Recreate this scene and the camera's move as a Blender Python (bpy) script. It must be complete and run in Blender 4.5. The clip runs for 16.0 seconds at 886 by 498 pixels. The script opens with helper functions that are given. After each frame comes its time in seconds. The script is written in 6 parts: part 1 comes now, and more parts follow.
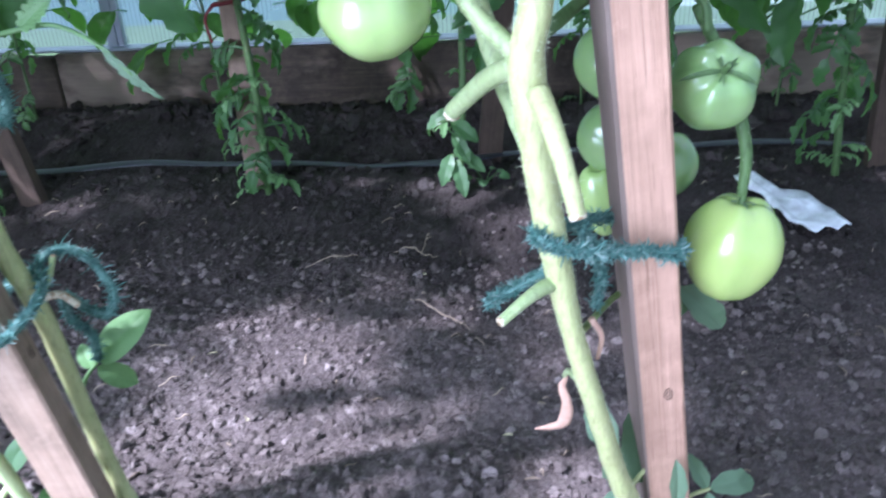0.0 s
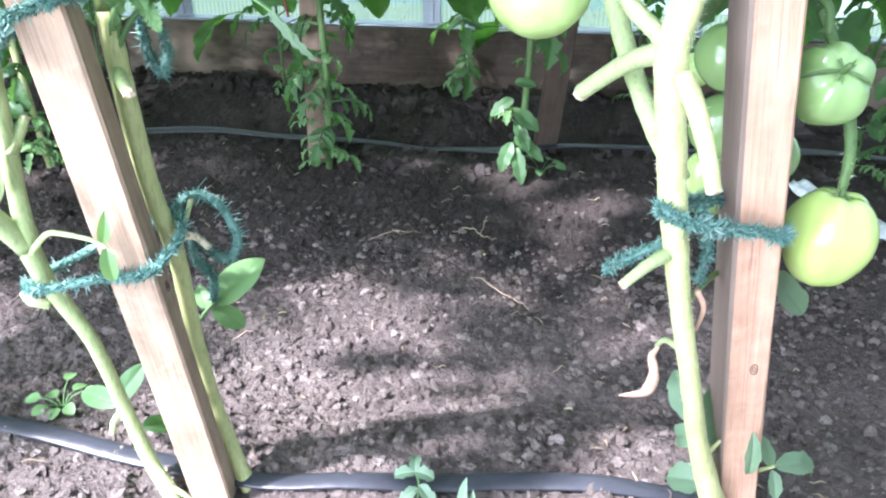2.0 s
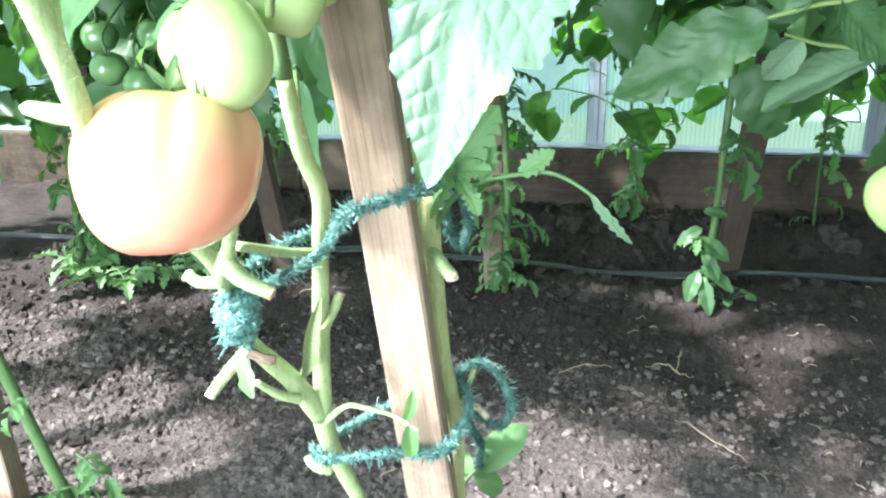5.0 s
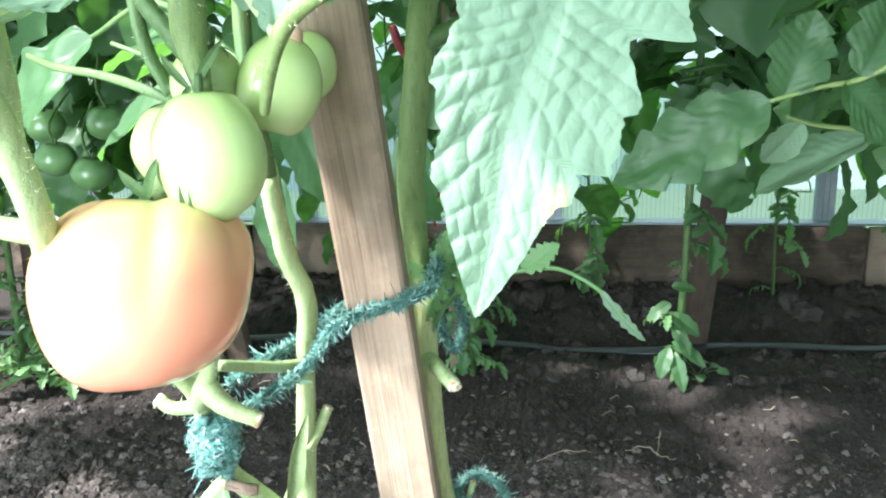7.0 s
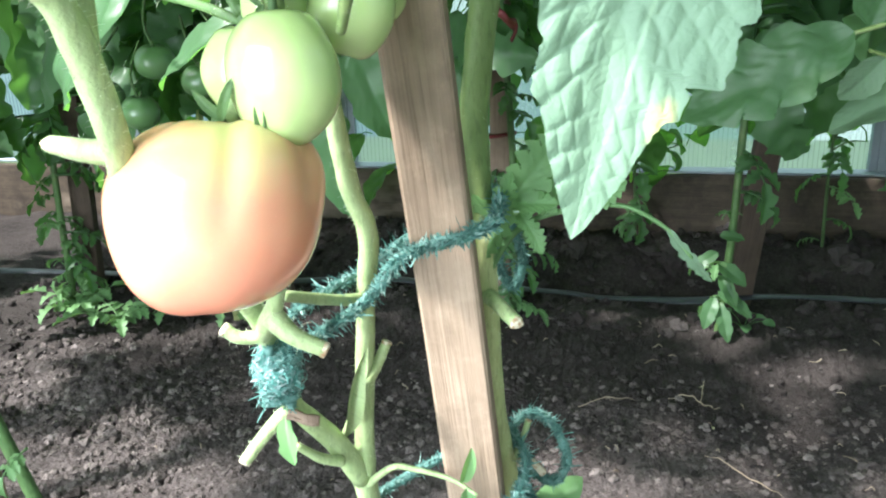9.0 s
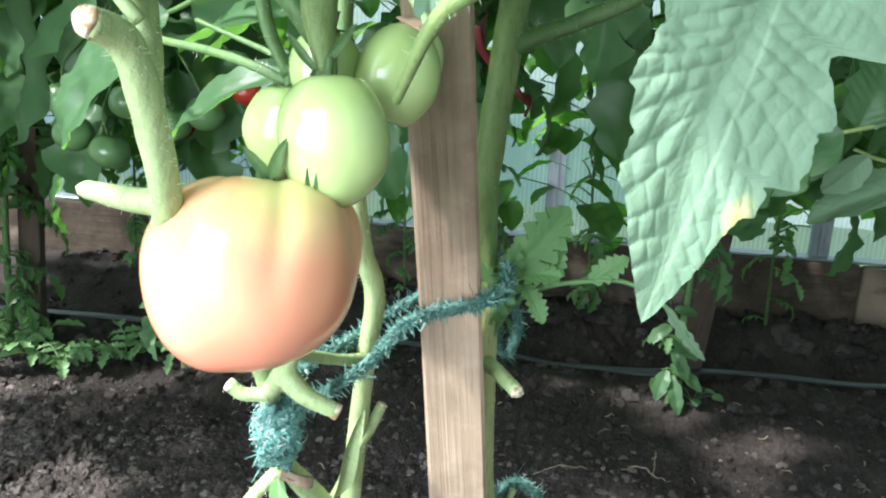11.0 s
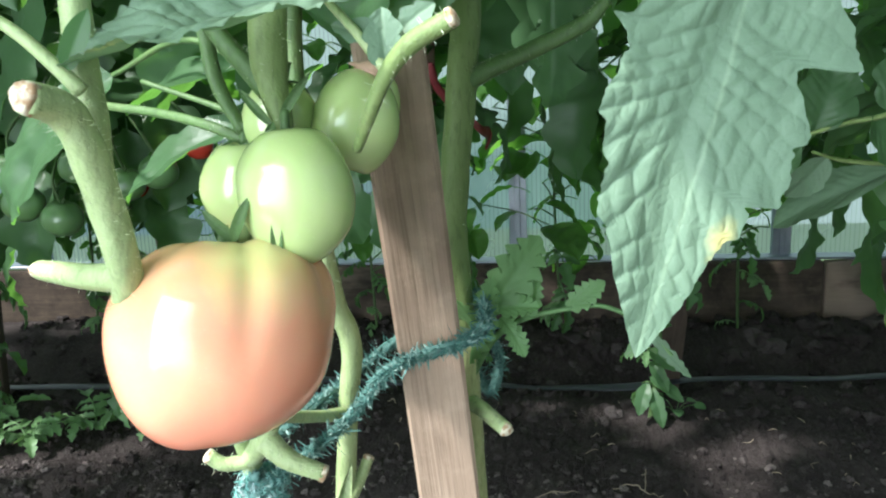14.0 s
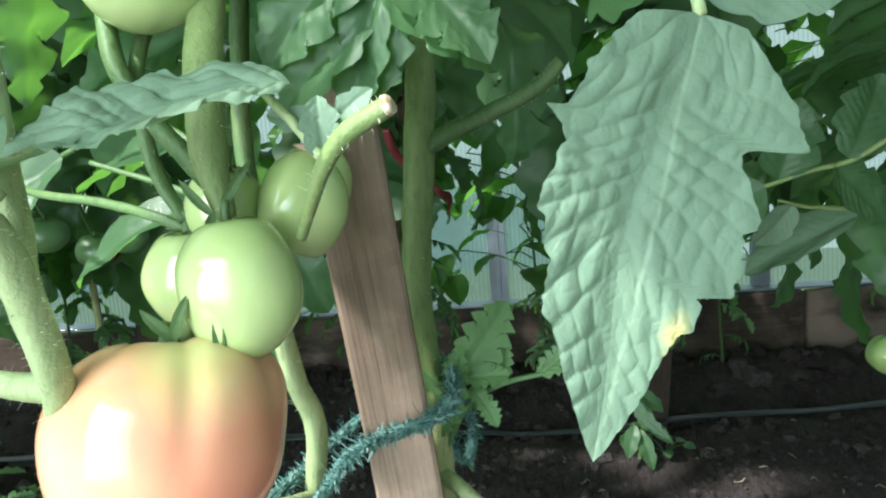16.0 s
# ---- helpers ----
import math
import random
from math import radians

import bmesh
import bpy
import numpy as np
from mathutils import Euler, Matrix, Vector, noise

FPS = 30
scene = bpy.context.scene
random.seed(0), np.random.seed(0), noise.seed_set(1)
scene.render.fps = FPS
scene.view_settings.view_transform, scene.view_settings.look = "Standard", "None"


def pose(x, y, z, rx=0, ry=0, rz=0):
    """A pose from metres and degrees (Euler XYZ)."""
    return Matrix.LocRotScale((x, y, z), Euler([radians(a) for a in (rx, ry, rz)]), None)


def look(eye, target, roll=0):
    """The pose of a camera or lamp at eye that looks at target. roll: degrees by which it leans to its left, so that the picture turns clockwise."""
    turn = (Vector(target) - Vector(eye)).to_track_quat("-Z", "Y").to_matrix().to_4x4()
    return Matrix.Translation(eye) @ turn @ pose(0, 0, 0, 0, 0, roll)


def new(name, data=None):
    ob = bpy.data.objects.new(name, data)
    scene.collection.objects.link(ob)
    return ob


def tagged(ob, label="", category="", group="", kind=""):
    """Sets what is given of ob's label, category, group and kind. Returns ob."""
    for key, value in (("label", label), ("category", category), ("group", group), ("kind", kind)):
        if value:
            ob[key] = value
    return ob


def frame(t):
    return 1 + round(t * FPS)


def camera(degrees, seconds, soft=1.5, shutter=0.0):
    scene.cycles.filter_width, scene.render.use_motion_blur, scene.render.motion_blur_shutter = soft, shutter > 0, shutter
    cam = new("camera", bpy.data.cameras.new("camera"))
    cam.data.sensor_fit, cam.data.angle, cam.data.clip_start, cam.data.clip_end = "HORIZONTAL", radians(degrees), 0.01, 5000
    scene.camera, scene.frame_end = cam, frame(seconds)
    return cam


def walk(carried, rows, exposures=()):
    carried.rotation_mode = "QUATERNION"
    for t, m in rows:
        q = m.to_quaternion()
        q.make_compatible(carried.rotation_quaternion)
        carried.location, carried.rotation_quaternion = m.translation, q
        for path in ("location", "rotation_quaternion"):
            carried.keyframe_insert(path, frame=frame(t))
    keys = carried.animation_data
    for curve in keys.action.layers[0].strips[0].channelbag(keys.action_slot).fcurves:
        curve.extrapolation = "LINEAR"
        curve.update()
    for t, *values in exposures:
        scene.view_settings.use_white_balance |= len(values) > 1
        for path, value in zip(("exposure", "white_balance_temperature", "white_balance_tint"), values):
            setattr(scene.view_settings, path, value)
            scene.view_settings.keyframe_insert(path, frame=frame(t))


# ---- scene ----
cam = camera(59.49, 16.0, soft=2.1, shutter=0.4)
PATH = [
    (0, (0.1921, -0.3298, 0.5738), (0.0508, 1.4560, -0.3156), -2.87),
    (0.5, (0.1686, -0.3577, 0.5812), (-0.0515, 1.3831, -0.3785), -5.16),
    (1, (0.1403, -0.3717, 0.5808), (-0.0855, 1.3614, -0.3914), -2.59),
    (1.5, (0.1369, -0.3732, 0.5815), (-0.0622, 1.4063, -0.3094), -0.63),
    (2, (0.1333, -0.3786, 0.5771), (-0.0549, 1.3938, -0.3302), 0.78),
    (2.5, (0.1292, -0.3814, 0.5782), (-0.0878, 1.3716, -0.3599), 0.93),
    (3, (0.1129, -0.3831, 0.5800), (-0.1347, 1.3576, -0.3732), 1.64),
    (3.5, (0.0899, -0.3930, 0.5818), (-0.1822, 1.3439, -0.3717), 0.86),
    (4, (0.0649, -0.3905, 0.6056), (-0.2820, 1.4352, -0.1335), 2.47),
    (4.5, (0.0349, -0.3834, 0.6083), (-0.4061, 1.4387, -0.0885), 0.92),
    (5, (0.0051, -0.3676, 0.6215), (-0.4797, 1.4508, -0.0555), -1.37),
    (5.2, (-0.0043, -0.3688, 0.6198), (-0.4910, 1.4599, -0.0275), -1.16),
    (7.3, (-0.0355, -0.3300, 0.6262), (-0.3921, 1.5738, 0.1279), -2.14),
    (7.5, (-0.0391, -0.3313, 0.6239), (-0.4062, 1.5666, 0.1107), -2.38),
    (8, (-0.0443, -0.3329, 0.6252), (-0.4515, 1.5372, 0.0448), -2.13),
    (8.5, (-0.0435, -0.3299, 0.6170), (-0.4769, 1.5248, 0.0070), -1.78),
    (9, (-0.0481, -0.3304, 0.6167), (-0.4951, 1.5174, -0.0045), -1.94),
    (9.5, (-0.0631, -0.3442, 0.6222), (-0.4599, 1.5290, 0.0448), -0.72),
    (9.7, (-0.0695, -0.3438, 0.6249), (-0.4240, 1.5513, 0.0929), 0.04),
    (11.8, (-0.0847, -0.3382, 0.6204), (-0.3996, 1.5846, 0.1688), 3.22),
    (12, (-0.0853, -0.3384, 0.6220), (-0.4040, 1.5883, 0.1903), 2.34),
    (12.5, (-0.0819, -0.3416, 0.6280), (-0.3843, 1.5951, 0.2309), -0.24),
    (13, (-0.0862, -0.3381, 0.6279), (-0.3731, 1.6035, 0.2436), -1.00),
    (13.5, (-0.0873, -0.3381, 0.6288), (-0.3388, 1.6086, 0.2453), -1.91),
    (14, (-0.0871, -0.3303, 0.6249), (-0.3113, 1.6159, 0.2226), -2.17),
    (14.5, (-0.0898, -0.3171, 0.6188), (-0.2939, 1.6274, 0.1978), -3.07),
    (15, (-0.0830, -0.3226, 0.6243), (-0.2753, 1.6226, 0.2010), -3.91),
    (15.5, (-0.0751, -0.3176, 0.6355), (-0.2542, 1.6458, 0.2991), -2.95),
    (16, (-0.0765, -0.3160, 0.6374), (-0.2564, 1.6528, 0.3347), -4.57),
]
EXPOSURES = [
    (0.0, 1.48, 5210, 30), (0.7, 1.71, 5410, 28), (1.5, 2.02, 5664, 25), (2.5, 2.17, 5810, 21), (3.5, 2.19, 5856, 16), (4.2, 2.14, 5883, 14),
    (5.0, 2.06, 5910, 11), (7.5, 1.66, 5970, 10), (9.0, 1.42, 6027, 10), (9.7, 1.30, 6066, 10), (12.0, 0.94, 6030, 11), (14.0, 0.74, 6040, 12), (16.0, 0.76, 6040, 9),
]
walk(cam, [(t, look(eye, target, roll)) for t, eye, target, roll in PATH], EXPOSURES)

# ---------------------------------------------------------------- light
world = bpy.data.worlds.new("world")
scene.world = world
world.use_nodes = True
wn = world.node_tree
sky = wn.nodes.new("ShaderNodeTexSky")
sky.sky_type = "NISHITA"
sky.sun_disc = False
SUN_EL, SUN_AZ = 52.0, 232.0  # degrees; azimuth from +y, clockwise seen from above
sky.sun_elevation, sky.sun_rotation = radians(SUN_EL), radians(SUN_AZ)
wn.nodes["Background"].inputs["Strength"].default_value = 0.065
wn.links.new(sky.outputs[0], wn.nodes["Background"].inputs["Color"])
sun = new("sun", bpy.data.lights.new("sun", "SUN"))
sun.data.energy, sun.data.angle, sun.data.color = 6.2, radians(3.0), (1.0, 0.96, 0.90)
_d = Vector((math.sin(radians(SUN_AZ)) * math.cos(radians(SUN_EL)), math.cos(radians(SUN_AZ)) * math.cos(radians(SUN_EL)), math.sin(radians(SUN_EL))))
sun.matrix_world = look(_d * 8, (0, 0, 0))
# daylight that floods in through the sunlit side wall behind and to the left of the camera
flood = new("daylight", bpy.data.lights.new("daylight", "AREA"))
flood.data.shape, flood.data.size, flood.data.size_y = "RECTANGLE", 1.1, 1.45
flood.data.energy, flood.data.color = 28.0, (0.92, 0.97, 1.0)
flood.matrix_world = look((-0.74, -1.12, 0.84), (-0.1, 0.1, 0.45))

# ---------------------------------------------------------------- materials


class Mat:
    """A small node-graph builder round one Principled shader."""

    def __init__(self, name, color=(0.5, 0.5, 0.5), rough=0.6, metal=0.0, spec=0.5):
        self.m = bpy.data.materials.new(name)
        self.m.use_nodes = True
        self.t = self.m.node_tree
        self.b = self.t.nodes["Principled BSDF"]
        self.out = self.t.nodes["Material Output"]
        self.set(self.b, "Base Color", (*color, 1))
        self.set(self.b, "Roughness", rough)
        self.set(self.b, "Metallic", metal)
        self.set(self.b, "Specular IOR Level", spec)
        self.co = self.node("ShaderNodeTexCoord").outputs["Object"]

    def node(self, kind, operation="", feature="", blend_type=""):
        n = self.t.nodes.new(kind)
        if operation:
            n.operation = operation
        if feature:
            n.feature = feature
        if blend_type:
            n.data_type, n.blend_type = "RGBA", blend_type
        return n

    def set(self, n, key, value):
        if isinstance(value, bpy.types.NodeSocket):
            self.t.links.new(value, n.inputs[key])
        else:
            n.inputs[key].default_value = value
        return n

    def mapped(self, scale=(1, 1, 1), rot=(0, 0, 0)):
        n = self.node("ShaderNodeMapping")
        self.set(n, "Vector", self.co)
        n.inputs["Scale"].default_value = scale
        n.inputs["Rotation"].default_value = rot
        return n.outputs[0]

    def noise(self, scale, detail=4.0, rough=0.55, vec=None, distort=0.0):
        n = self.node("ShaderNodeTexNoise")
        self.set(n, "Vector", vec or self.co)
        n.inputs["Scale"].default_value, n.inputs["Detail"].default_value = scale, detail
        n.inputs["Roughness"].default_value, n.inputs["Distortion"].default_value = rough, distort
        return n.outputs["Fac"]

    def voronoi(self, scale, vec=None, feature="F1"):
        n = self.node("ShaderNodeTexVoronoi", feature=feature)
        self.set(n, "Vector", vec or self.co)
        n.inputs["Scale"].default_value = scale
        return n.outputs["Distance"]

    def ramp(self, fac, *stops):
        n = self.node("ShaderNodeValToRGB")
        self.t.links.new(fac, n.inputs[0])
        e = n.color_ramp.elements
        while len(e) < len(stops):
            e.new(0.5)
        for el, (p, c) in zip(e, stops):
            el.position, el.color = p, (*c, 1) if len(c) == 3 else c
        return n.outputs[0]

    def mix(self, fac, a, b, mode="MIX"):
        n = self.node("ShaderNodeMix", blend_type=mode)
        for key, v in ((0, fac), (6, a), (7, b)):
            if isinstance(v, bpy.types.NodeSocket):
                self.t.links.new(v, n.inputs[key])
            else:
                n.inputs[key].default_value = v if key == 0 else (*v, 1)
        return n.outputs[2]

    def math(self, op, a, b=0.5):
        n = self.node("ShaderNodeMath", operation=op)
        for k, v in ((0, a), (1, b)):
            if isinstance(v, bpy.types.NodeSocket):
                self.t.links.new(v, n.inputs[k])
            else:
                n.inputs[k].default_value = v
        return n.outputs[0]

    def split(self, axis):
        n = self.node("ShaderNodeSeparateXYZ")
        self.t.links.new(self.co, n.inputs[0])
        return n.outputs[axis]

    def color(self, c):
        self.set(self.b, "Base Color", c)
        return self

    def bump(self, h, strength=0.3, dist=0.002):
        n = self.node("ShaderNodeBump")
        n.inputs["Strength"].default_value, n.inputs["Distance"].default_value = strength, dist
        self.t.links.new(h, n.inputs["Height"])
        self.t.links.new(n.outputs[0], self.b.inputs["Normal"])
        return self

    def random(self):
        return self.node("ShaderNodeObjectInfo").outputs["Random"]

    def island(self):
        return self.node("ShaderNodeNewGeometry").outputs["Random Per Island"]

    def thin(self, color, amount):
        """Light that comes through a thin leaf."""
        t = self.node("ShaderNodeBsdfTranslucent")
        self.set(t, "Color", color if isinstance(color, bpy.types.NodeSocket) else (*color, 1))
        mx = self.node("ShaderNodeMixShader")
        mx.inputs[0].default_value = amount
        self.t.links.new(self.b.outputs[0], mx.inputs[1])
        self.t.links.new(t.outputs[0], mx.inputs[2])
        self.t.links.new(mx.outputs[0], self.out.inputs["Surface"])
        return self


def leaf_material(name, dark, light, through_c, amount=0.35, rough=0.5):
    m = Mat(name, rough=rough, spec=0.4)
    base = m.mix(m.noise(35, 4), dark, light)
    base = m.mix(m.math("MULTIPLY", m.random(), 0.45), base, tuple(0.55 * v for v in light))
    m.color(base)
    m.bump(m.noise(260, 3), 0.35, 0.001)
    return m.thin(m.mix(m.noise(30, 2), through_c, tuple(0.6 * v for v in through_c)), amount).m


LEAF = leaf_material("leaf_green", (0.045, 0.105, 0.045), (0.090, 0.18, 0.078), (0.17, 0.42, 0.06), 0.45, 0.42)
LEAF_BROAD = leaf_material("broad_leaf_green", (0.04, 0.10, 0.025), (0.08, 0.19, 0.045), (0.22, 0.55, 0.06), 0.55, 0.4)
LEAF_LIGHT = leaf_material("leaf_light_green", (0.10, 0.21, 0.08), (0.17, 0.31, 0.12), (0.2, 0.4, 0.08), 0.3)


def pale_leaf():
    m = Mat("leaf_underside", rough=0.55, spec=0.3)
    c = m.mix(m.noise(60, 5), (0.120, 0.194, 0.126), (0.160, 0.240, 0.163))
    c = m.mix(m.ramp(m.voronoi(900), (0.0, (1, 1, 1)), (0.06, (0, 0, 0))), c, (0.36, 0.47, 0.37))
    # pale midrib
    rib = m.math("ABSOLUTE", m.split(0), 0.0)
    c = m.mix(m.ramp(m.math("MULTIPLY", rib, 100.0), (0.02, (0.3, 0.3, 0.3)), (0.08, (0, 0, 0))), c, (0.33, 0.45, 0.30))
    # yellowed scorch on one margin
    v = m.node("ShaderNodeVectorMath", operation="DISTANCE")
    m.t.links.new(m.mapped((1, 0.55, 0)), v.inputs[0])
    v.inputs[1].default_value = (-0.0105, 0.0745 * 0.55, 0)
    spot = m.math("ADD", v.outputs["Value"], m.math("MULTIPLY", m.math("SUBTRACT", m.noise(250, 3), 0.5), 0.004))
    c = m.mix(m.ramp(spot, (0.0006, (0.9, 0.9, 0.9)), (0.0021, (0, 0, 0))), c, (0.52, 0.47, 0.18))
    m.color(c)
    net = m.ramp(m.voronoi(260, m.mapped((1, 0.8, 1)), "DISTANCE_TO_EDGE"), (0.0, (1, 1, 1)), (0.16, (0, 0, 0)))
    m.bump(m.math("ADD", m.math("MULTIPLY", net, -0.35), m.math("ADD", m.noise(700, 4), m.math("MULTIPLY", m.noise(200, 3), 0.6))), 0.30, 0.0008)
    return m.thin((0.22, 0.42, 0.16), 0.22).m


LEAF_PALE = pale_leaf()
LEAF_YOUNG = leaf_material("leaf_young_green", (0.13, 0.26, 0.10), (0.20, 0.36, 0.15), (0.25, 0.5, 0.12), 0.42)
LEAF_SAGE = leaf_material("leaf_sage_green", (0.11, 0.19, 0.11), (0.17, 0.265, 0.165), (0.2, 0.4, 0.12), 0.25, 0.55)


def stem_material(name, dark, light):
    m = Mat(name, rough=0.5, spec=0.35)
    c = m.mix(m.noise(70, 4), dark, light)
    c = m.mix(m.ramp(m.noise(420, 3, vec=m.mapped((1, 1, 0.25))), (0.5, (0, 0, 0)), (0.72, (0.6, 0.6, 0.6))), c, tuple(0.6 * v for v in dark))
    c = m.mix(m.ramp(m.noise(28, 3), (0.58, (0, 0, 0)), (0.76, (0.3, 0.3, 0.3))), c, (0.25, 0.25, 0.11))
    m.color(c)
    m.bump(m.math("ADD", m.noise(900, 3), m.math("MULTIPLY", m.noise(160, 4, vec=m.mapped((1, 1, 0.3))), 2.0)), 0.45, 0.0009)
    m.set(m.b, "Subsurface Weight", 0.15)
    m.b.inputs["Subsurface Radius"].default_value = (0.003, 0.005, 0.002)
    return m.m


STEM = stem_material("stem_green", (0.25, 0.33, 0.14), (0.38, 0.465, 0.235))
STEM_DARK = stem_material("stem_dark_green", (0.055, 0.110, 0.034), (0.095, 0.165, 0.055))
STEM_PALE = stem_material("stem_pale_green", (0.335, 0.375, 0.155), (0.475, 0.505, 0.245))
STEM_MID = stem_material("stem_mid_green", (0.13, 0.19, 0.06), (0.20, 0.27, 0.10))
FUZZ = Mat("stem_hair", (0.62, 0.70, 0.48), 0.5).m
CUT = Mat("cut_wood", rough=0.8)
CUT.color(CUT.mix(CUT.ramp(CUT.noise(330, 4), (0.40, (0, 0, 0)), (0.60, (1, 1, 1))), (0.60, 0.57, 0.43), (0.30, 0.19, 0.10)))
CUT = CUT.m
DRY = Mat("dry_leaf", rough=0.7)
DRY.color(DRY.mix(DRY.noise(180, 5), (0.60, 0.40, 0.30), (0.42, 0.25, 0.17))).bump(DRY.noise(400, 4), 0.6, 0.001)
DRY = DRY.m


def fruit_material(name, low, high, flecks, rough=0.22):
    m = Mat(name, rough=rough, spec=0.7)
    m.set(m.b, "Coat Weight", 0.35)
    m.set(m.b, "Coat Roughness", 0.08)
    c = m.mix(m.noise(22, 4), low, high)
    c = m.mix(m.ramp(m.noise(40, 3, vec=m.mapped((1, 1, 0.15))), (0.42, (0, 0, 0)), (0.75, (0.5, 0.5, 0.5))), c, flecks)
    c = m.mix(m.ramp(m.voronoi(420), (0.0, (0.35, 0.35, 0.35)), (0.14, (0, 0, 0))), c, tuple(min(1, 1.3 * v) for v in high))
    m.color(c)
    m.set(m.b, "Subsurface Weight", 0.2)
    m.b.inputs["Subsurface Radius"].default_value = (0.006, 0.009, 0.003)
    m.bump(m.noise(55, 3), 0.06, 0.002)
    m.set(m.b, "Roughness", m.ramp(m.noise(90, 4), (0.2, (rough * 0.95,) * 3), (0.9, (rough * 1.15,) * 3)))
    return m


GREEN_FRUIT = fruit_material("unripe_fruit", (0.38, 0.49, 0.18), (0.48, 0.58, 0.26), (0.29, 0.42, 0.13), 0.15).m
DEEP_FRUIT = fruit_material("deep_green_fruit", (0.17, 0.29, 0.10), (0.25, 0.38, 0.15), (0.11, 0.22, 0.07), 0.2).m
YELLOW_FRUIT = fruit_material("yellow_green_fruit", (0.28, 0.39, 0.10), (0.36, 0.46, 0.15), (0.20, 0.33, 0.08), 0.2).m
# green deepened to hold the shade on the flat hanging tomato
MID_FRUIT = fruit_material("mid_green_fruit", (0.24, 0.36, 0.11), (0.32, 0.44, 0.16), (0.17, 0.29, 0.08), 0.2).m
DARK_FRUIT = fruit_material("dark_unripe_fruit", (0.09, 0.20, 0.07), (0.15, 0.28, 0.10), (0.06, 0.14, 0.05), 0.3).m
RED_FRUIT = fruit_material("ripe_fruit", (0.45, 0.03, 0.02), (0.60, 0.07, 0.03), (0.35, 0.02, 0.015)).m


def blushing_fruit():
    m = fruit_material("blushing_fruit", (0.70, 0.285, 0.155), (0.77, 0.375, 0.225), (0.74, 0.27, 0.14), 0.15)
    c = m.b.inputs["Base Color"].links[0].from_socket
    z = m.math("ADD", m.split(2), m.math("MULTIPLY", m.math("SUBTRACT", m.noise(30, 4), 0.5), 0.014))
    # yellow ground colour round the stalk, green streaks below the calyx, redder blossom end
    c = m.mix(m.ramp(m.math("MULTIPLY_ADD", z, 14.0), (0.55, (0, 0, 0)), (1.0, (0.65, 0.65, 0.65))), c, (0.74, 0.52, 0.25))
    d = m.node("ShaderNodeVectorMath", operation="DISTANCE")
    m.t.links.new(m.mapped((1.0, 1.0, 0.72)), d.inputs[0])
    d.inputs[1].default_value = (0.004, -0.027, 0.019)
    patch = m.math("ADD", d.outputs["Value"], m.math("MULTIPLY", m.math("SUBTRACT", m.noise(60, 3, vec=m.mapped((1, 1, 0.25))), 0.5), 0.016))
    c = m.mix(m.ramp(m.math("MULTIPLY", patch, 20.0), (0.12, (0.8, 0.8, 0.8)), (0.40, (0, 0, 0))), c, (0.52, 0.54, 0.20))
    c = m.mix(m.ramp(m.math("MULTIPLY_ADD", z, -16.0), (0.55, (0, 0, 0)), (1.0, (0.6, 0.6, 0.6))), c, (0.78, 0.27, 0.17))
    c = m.mix(m.ramp(m.voronoi(150), (0.012, (0.6, 0.6, 0.6)), (0.035, (0, 0, 0))), c, (0.45, 0.42, 0.16))
    m.color(c)
    m.b.inputs["Subsurface Radius"].default_value = (0.012, 0.005, 0.003)
    return m.m


PINK = blushing_fruit()


def wood_material(name, dark, light, warm, stain=0.5, along=2, dapple=None, grey=None):
    m = Mat(name, rough=0.75, spec=0.3)
    s = [70.0, 70.0, 70.0]
    s[along] = 3.5
    grain = m.noise(1.0, 6, 0.7, m.mapped(tuple(s)), 1.2)
    s2 = [420.0, 420.0, 420.0]
    s2[along] = 5.0
    fine = m.noise(1.0, 4, 0.6, m.mapped(tuple(s2)))
    s3 = [520.0, 520.0, 520.0]
    s3[along] = 22.0
    fleck = m.noise(1.0, 3, 0.5, m.mapped(tuple(s3)))
    mid = tuple(0.45 * p + 0.55 * q for p, q in zip(dark, light))
    c = m.ramp(grain, (0.28, mid), (0.5, light), (0.72, warm))
    c = m.mix(m.ramp(fine, (0.50, (0, 0, 0)), (0.74, (0.5, 0.5, 0.5))), c, tuple(0.8 * v for v in dark))
    c = m.mix(m.ramp(fleck, (0.60, (0, 0, 0)), (0.72, (0.45, 0.45, 0.45))), c, tuple(0.5 * v for v in dark))
    c = m.mix(m.ramp(m.noise(16, 5), (0.45, (0, 0, 0)), (0.75, (stain,) * 3)), c, tuple(0.5 * v for v in dark))
    c = m.mix(m.ramp(m.noise(55, 5, 0.7), (0.50, (0, 0, 0)), (0.75, (0.45, 0.45, 0.45))), c, tuple(min(1.2 * v, 0.7) for v in warm))
    if grey is not None:  # one side face mixed to a darker grey
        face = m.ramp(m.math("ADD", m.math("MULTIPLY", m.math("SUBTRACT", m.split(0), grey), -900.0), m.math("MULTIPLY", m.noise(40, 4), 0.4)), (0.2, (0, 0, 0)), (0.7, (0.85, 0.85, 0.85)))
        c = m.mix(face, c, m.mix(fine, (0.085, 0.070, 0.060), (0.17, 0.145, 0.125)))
    if dapple:  # pale sun dapples put into the colour, more of them to the left
        patch = m.math("SUBTRACT", m.noise(1.0, 4, 0.6, m.mapped((4.2, 6.0, 9.0))), m.math("MULTIPLY", m.split(0), 0.20))
        c = m.mix(m.ramp(patch, (0.54, (0, 0, 0)), (0.68, (0.7, 0.7, 0.7))), c, m.mix(fine, dapple, tuple(0.6 * q for q in dapple)))
    m.color(c)
    m.bump(m.math("ADD", grain, fine), 0.55, 0.0012)
    return m.m


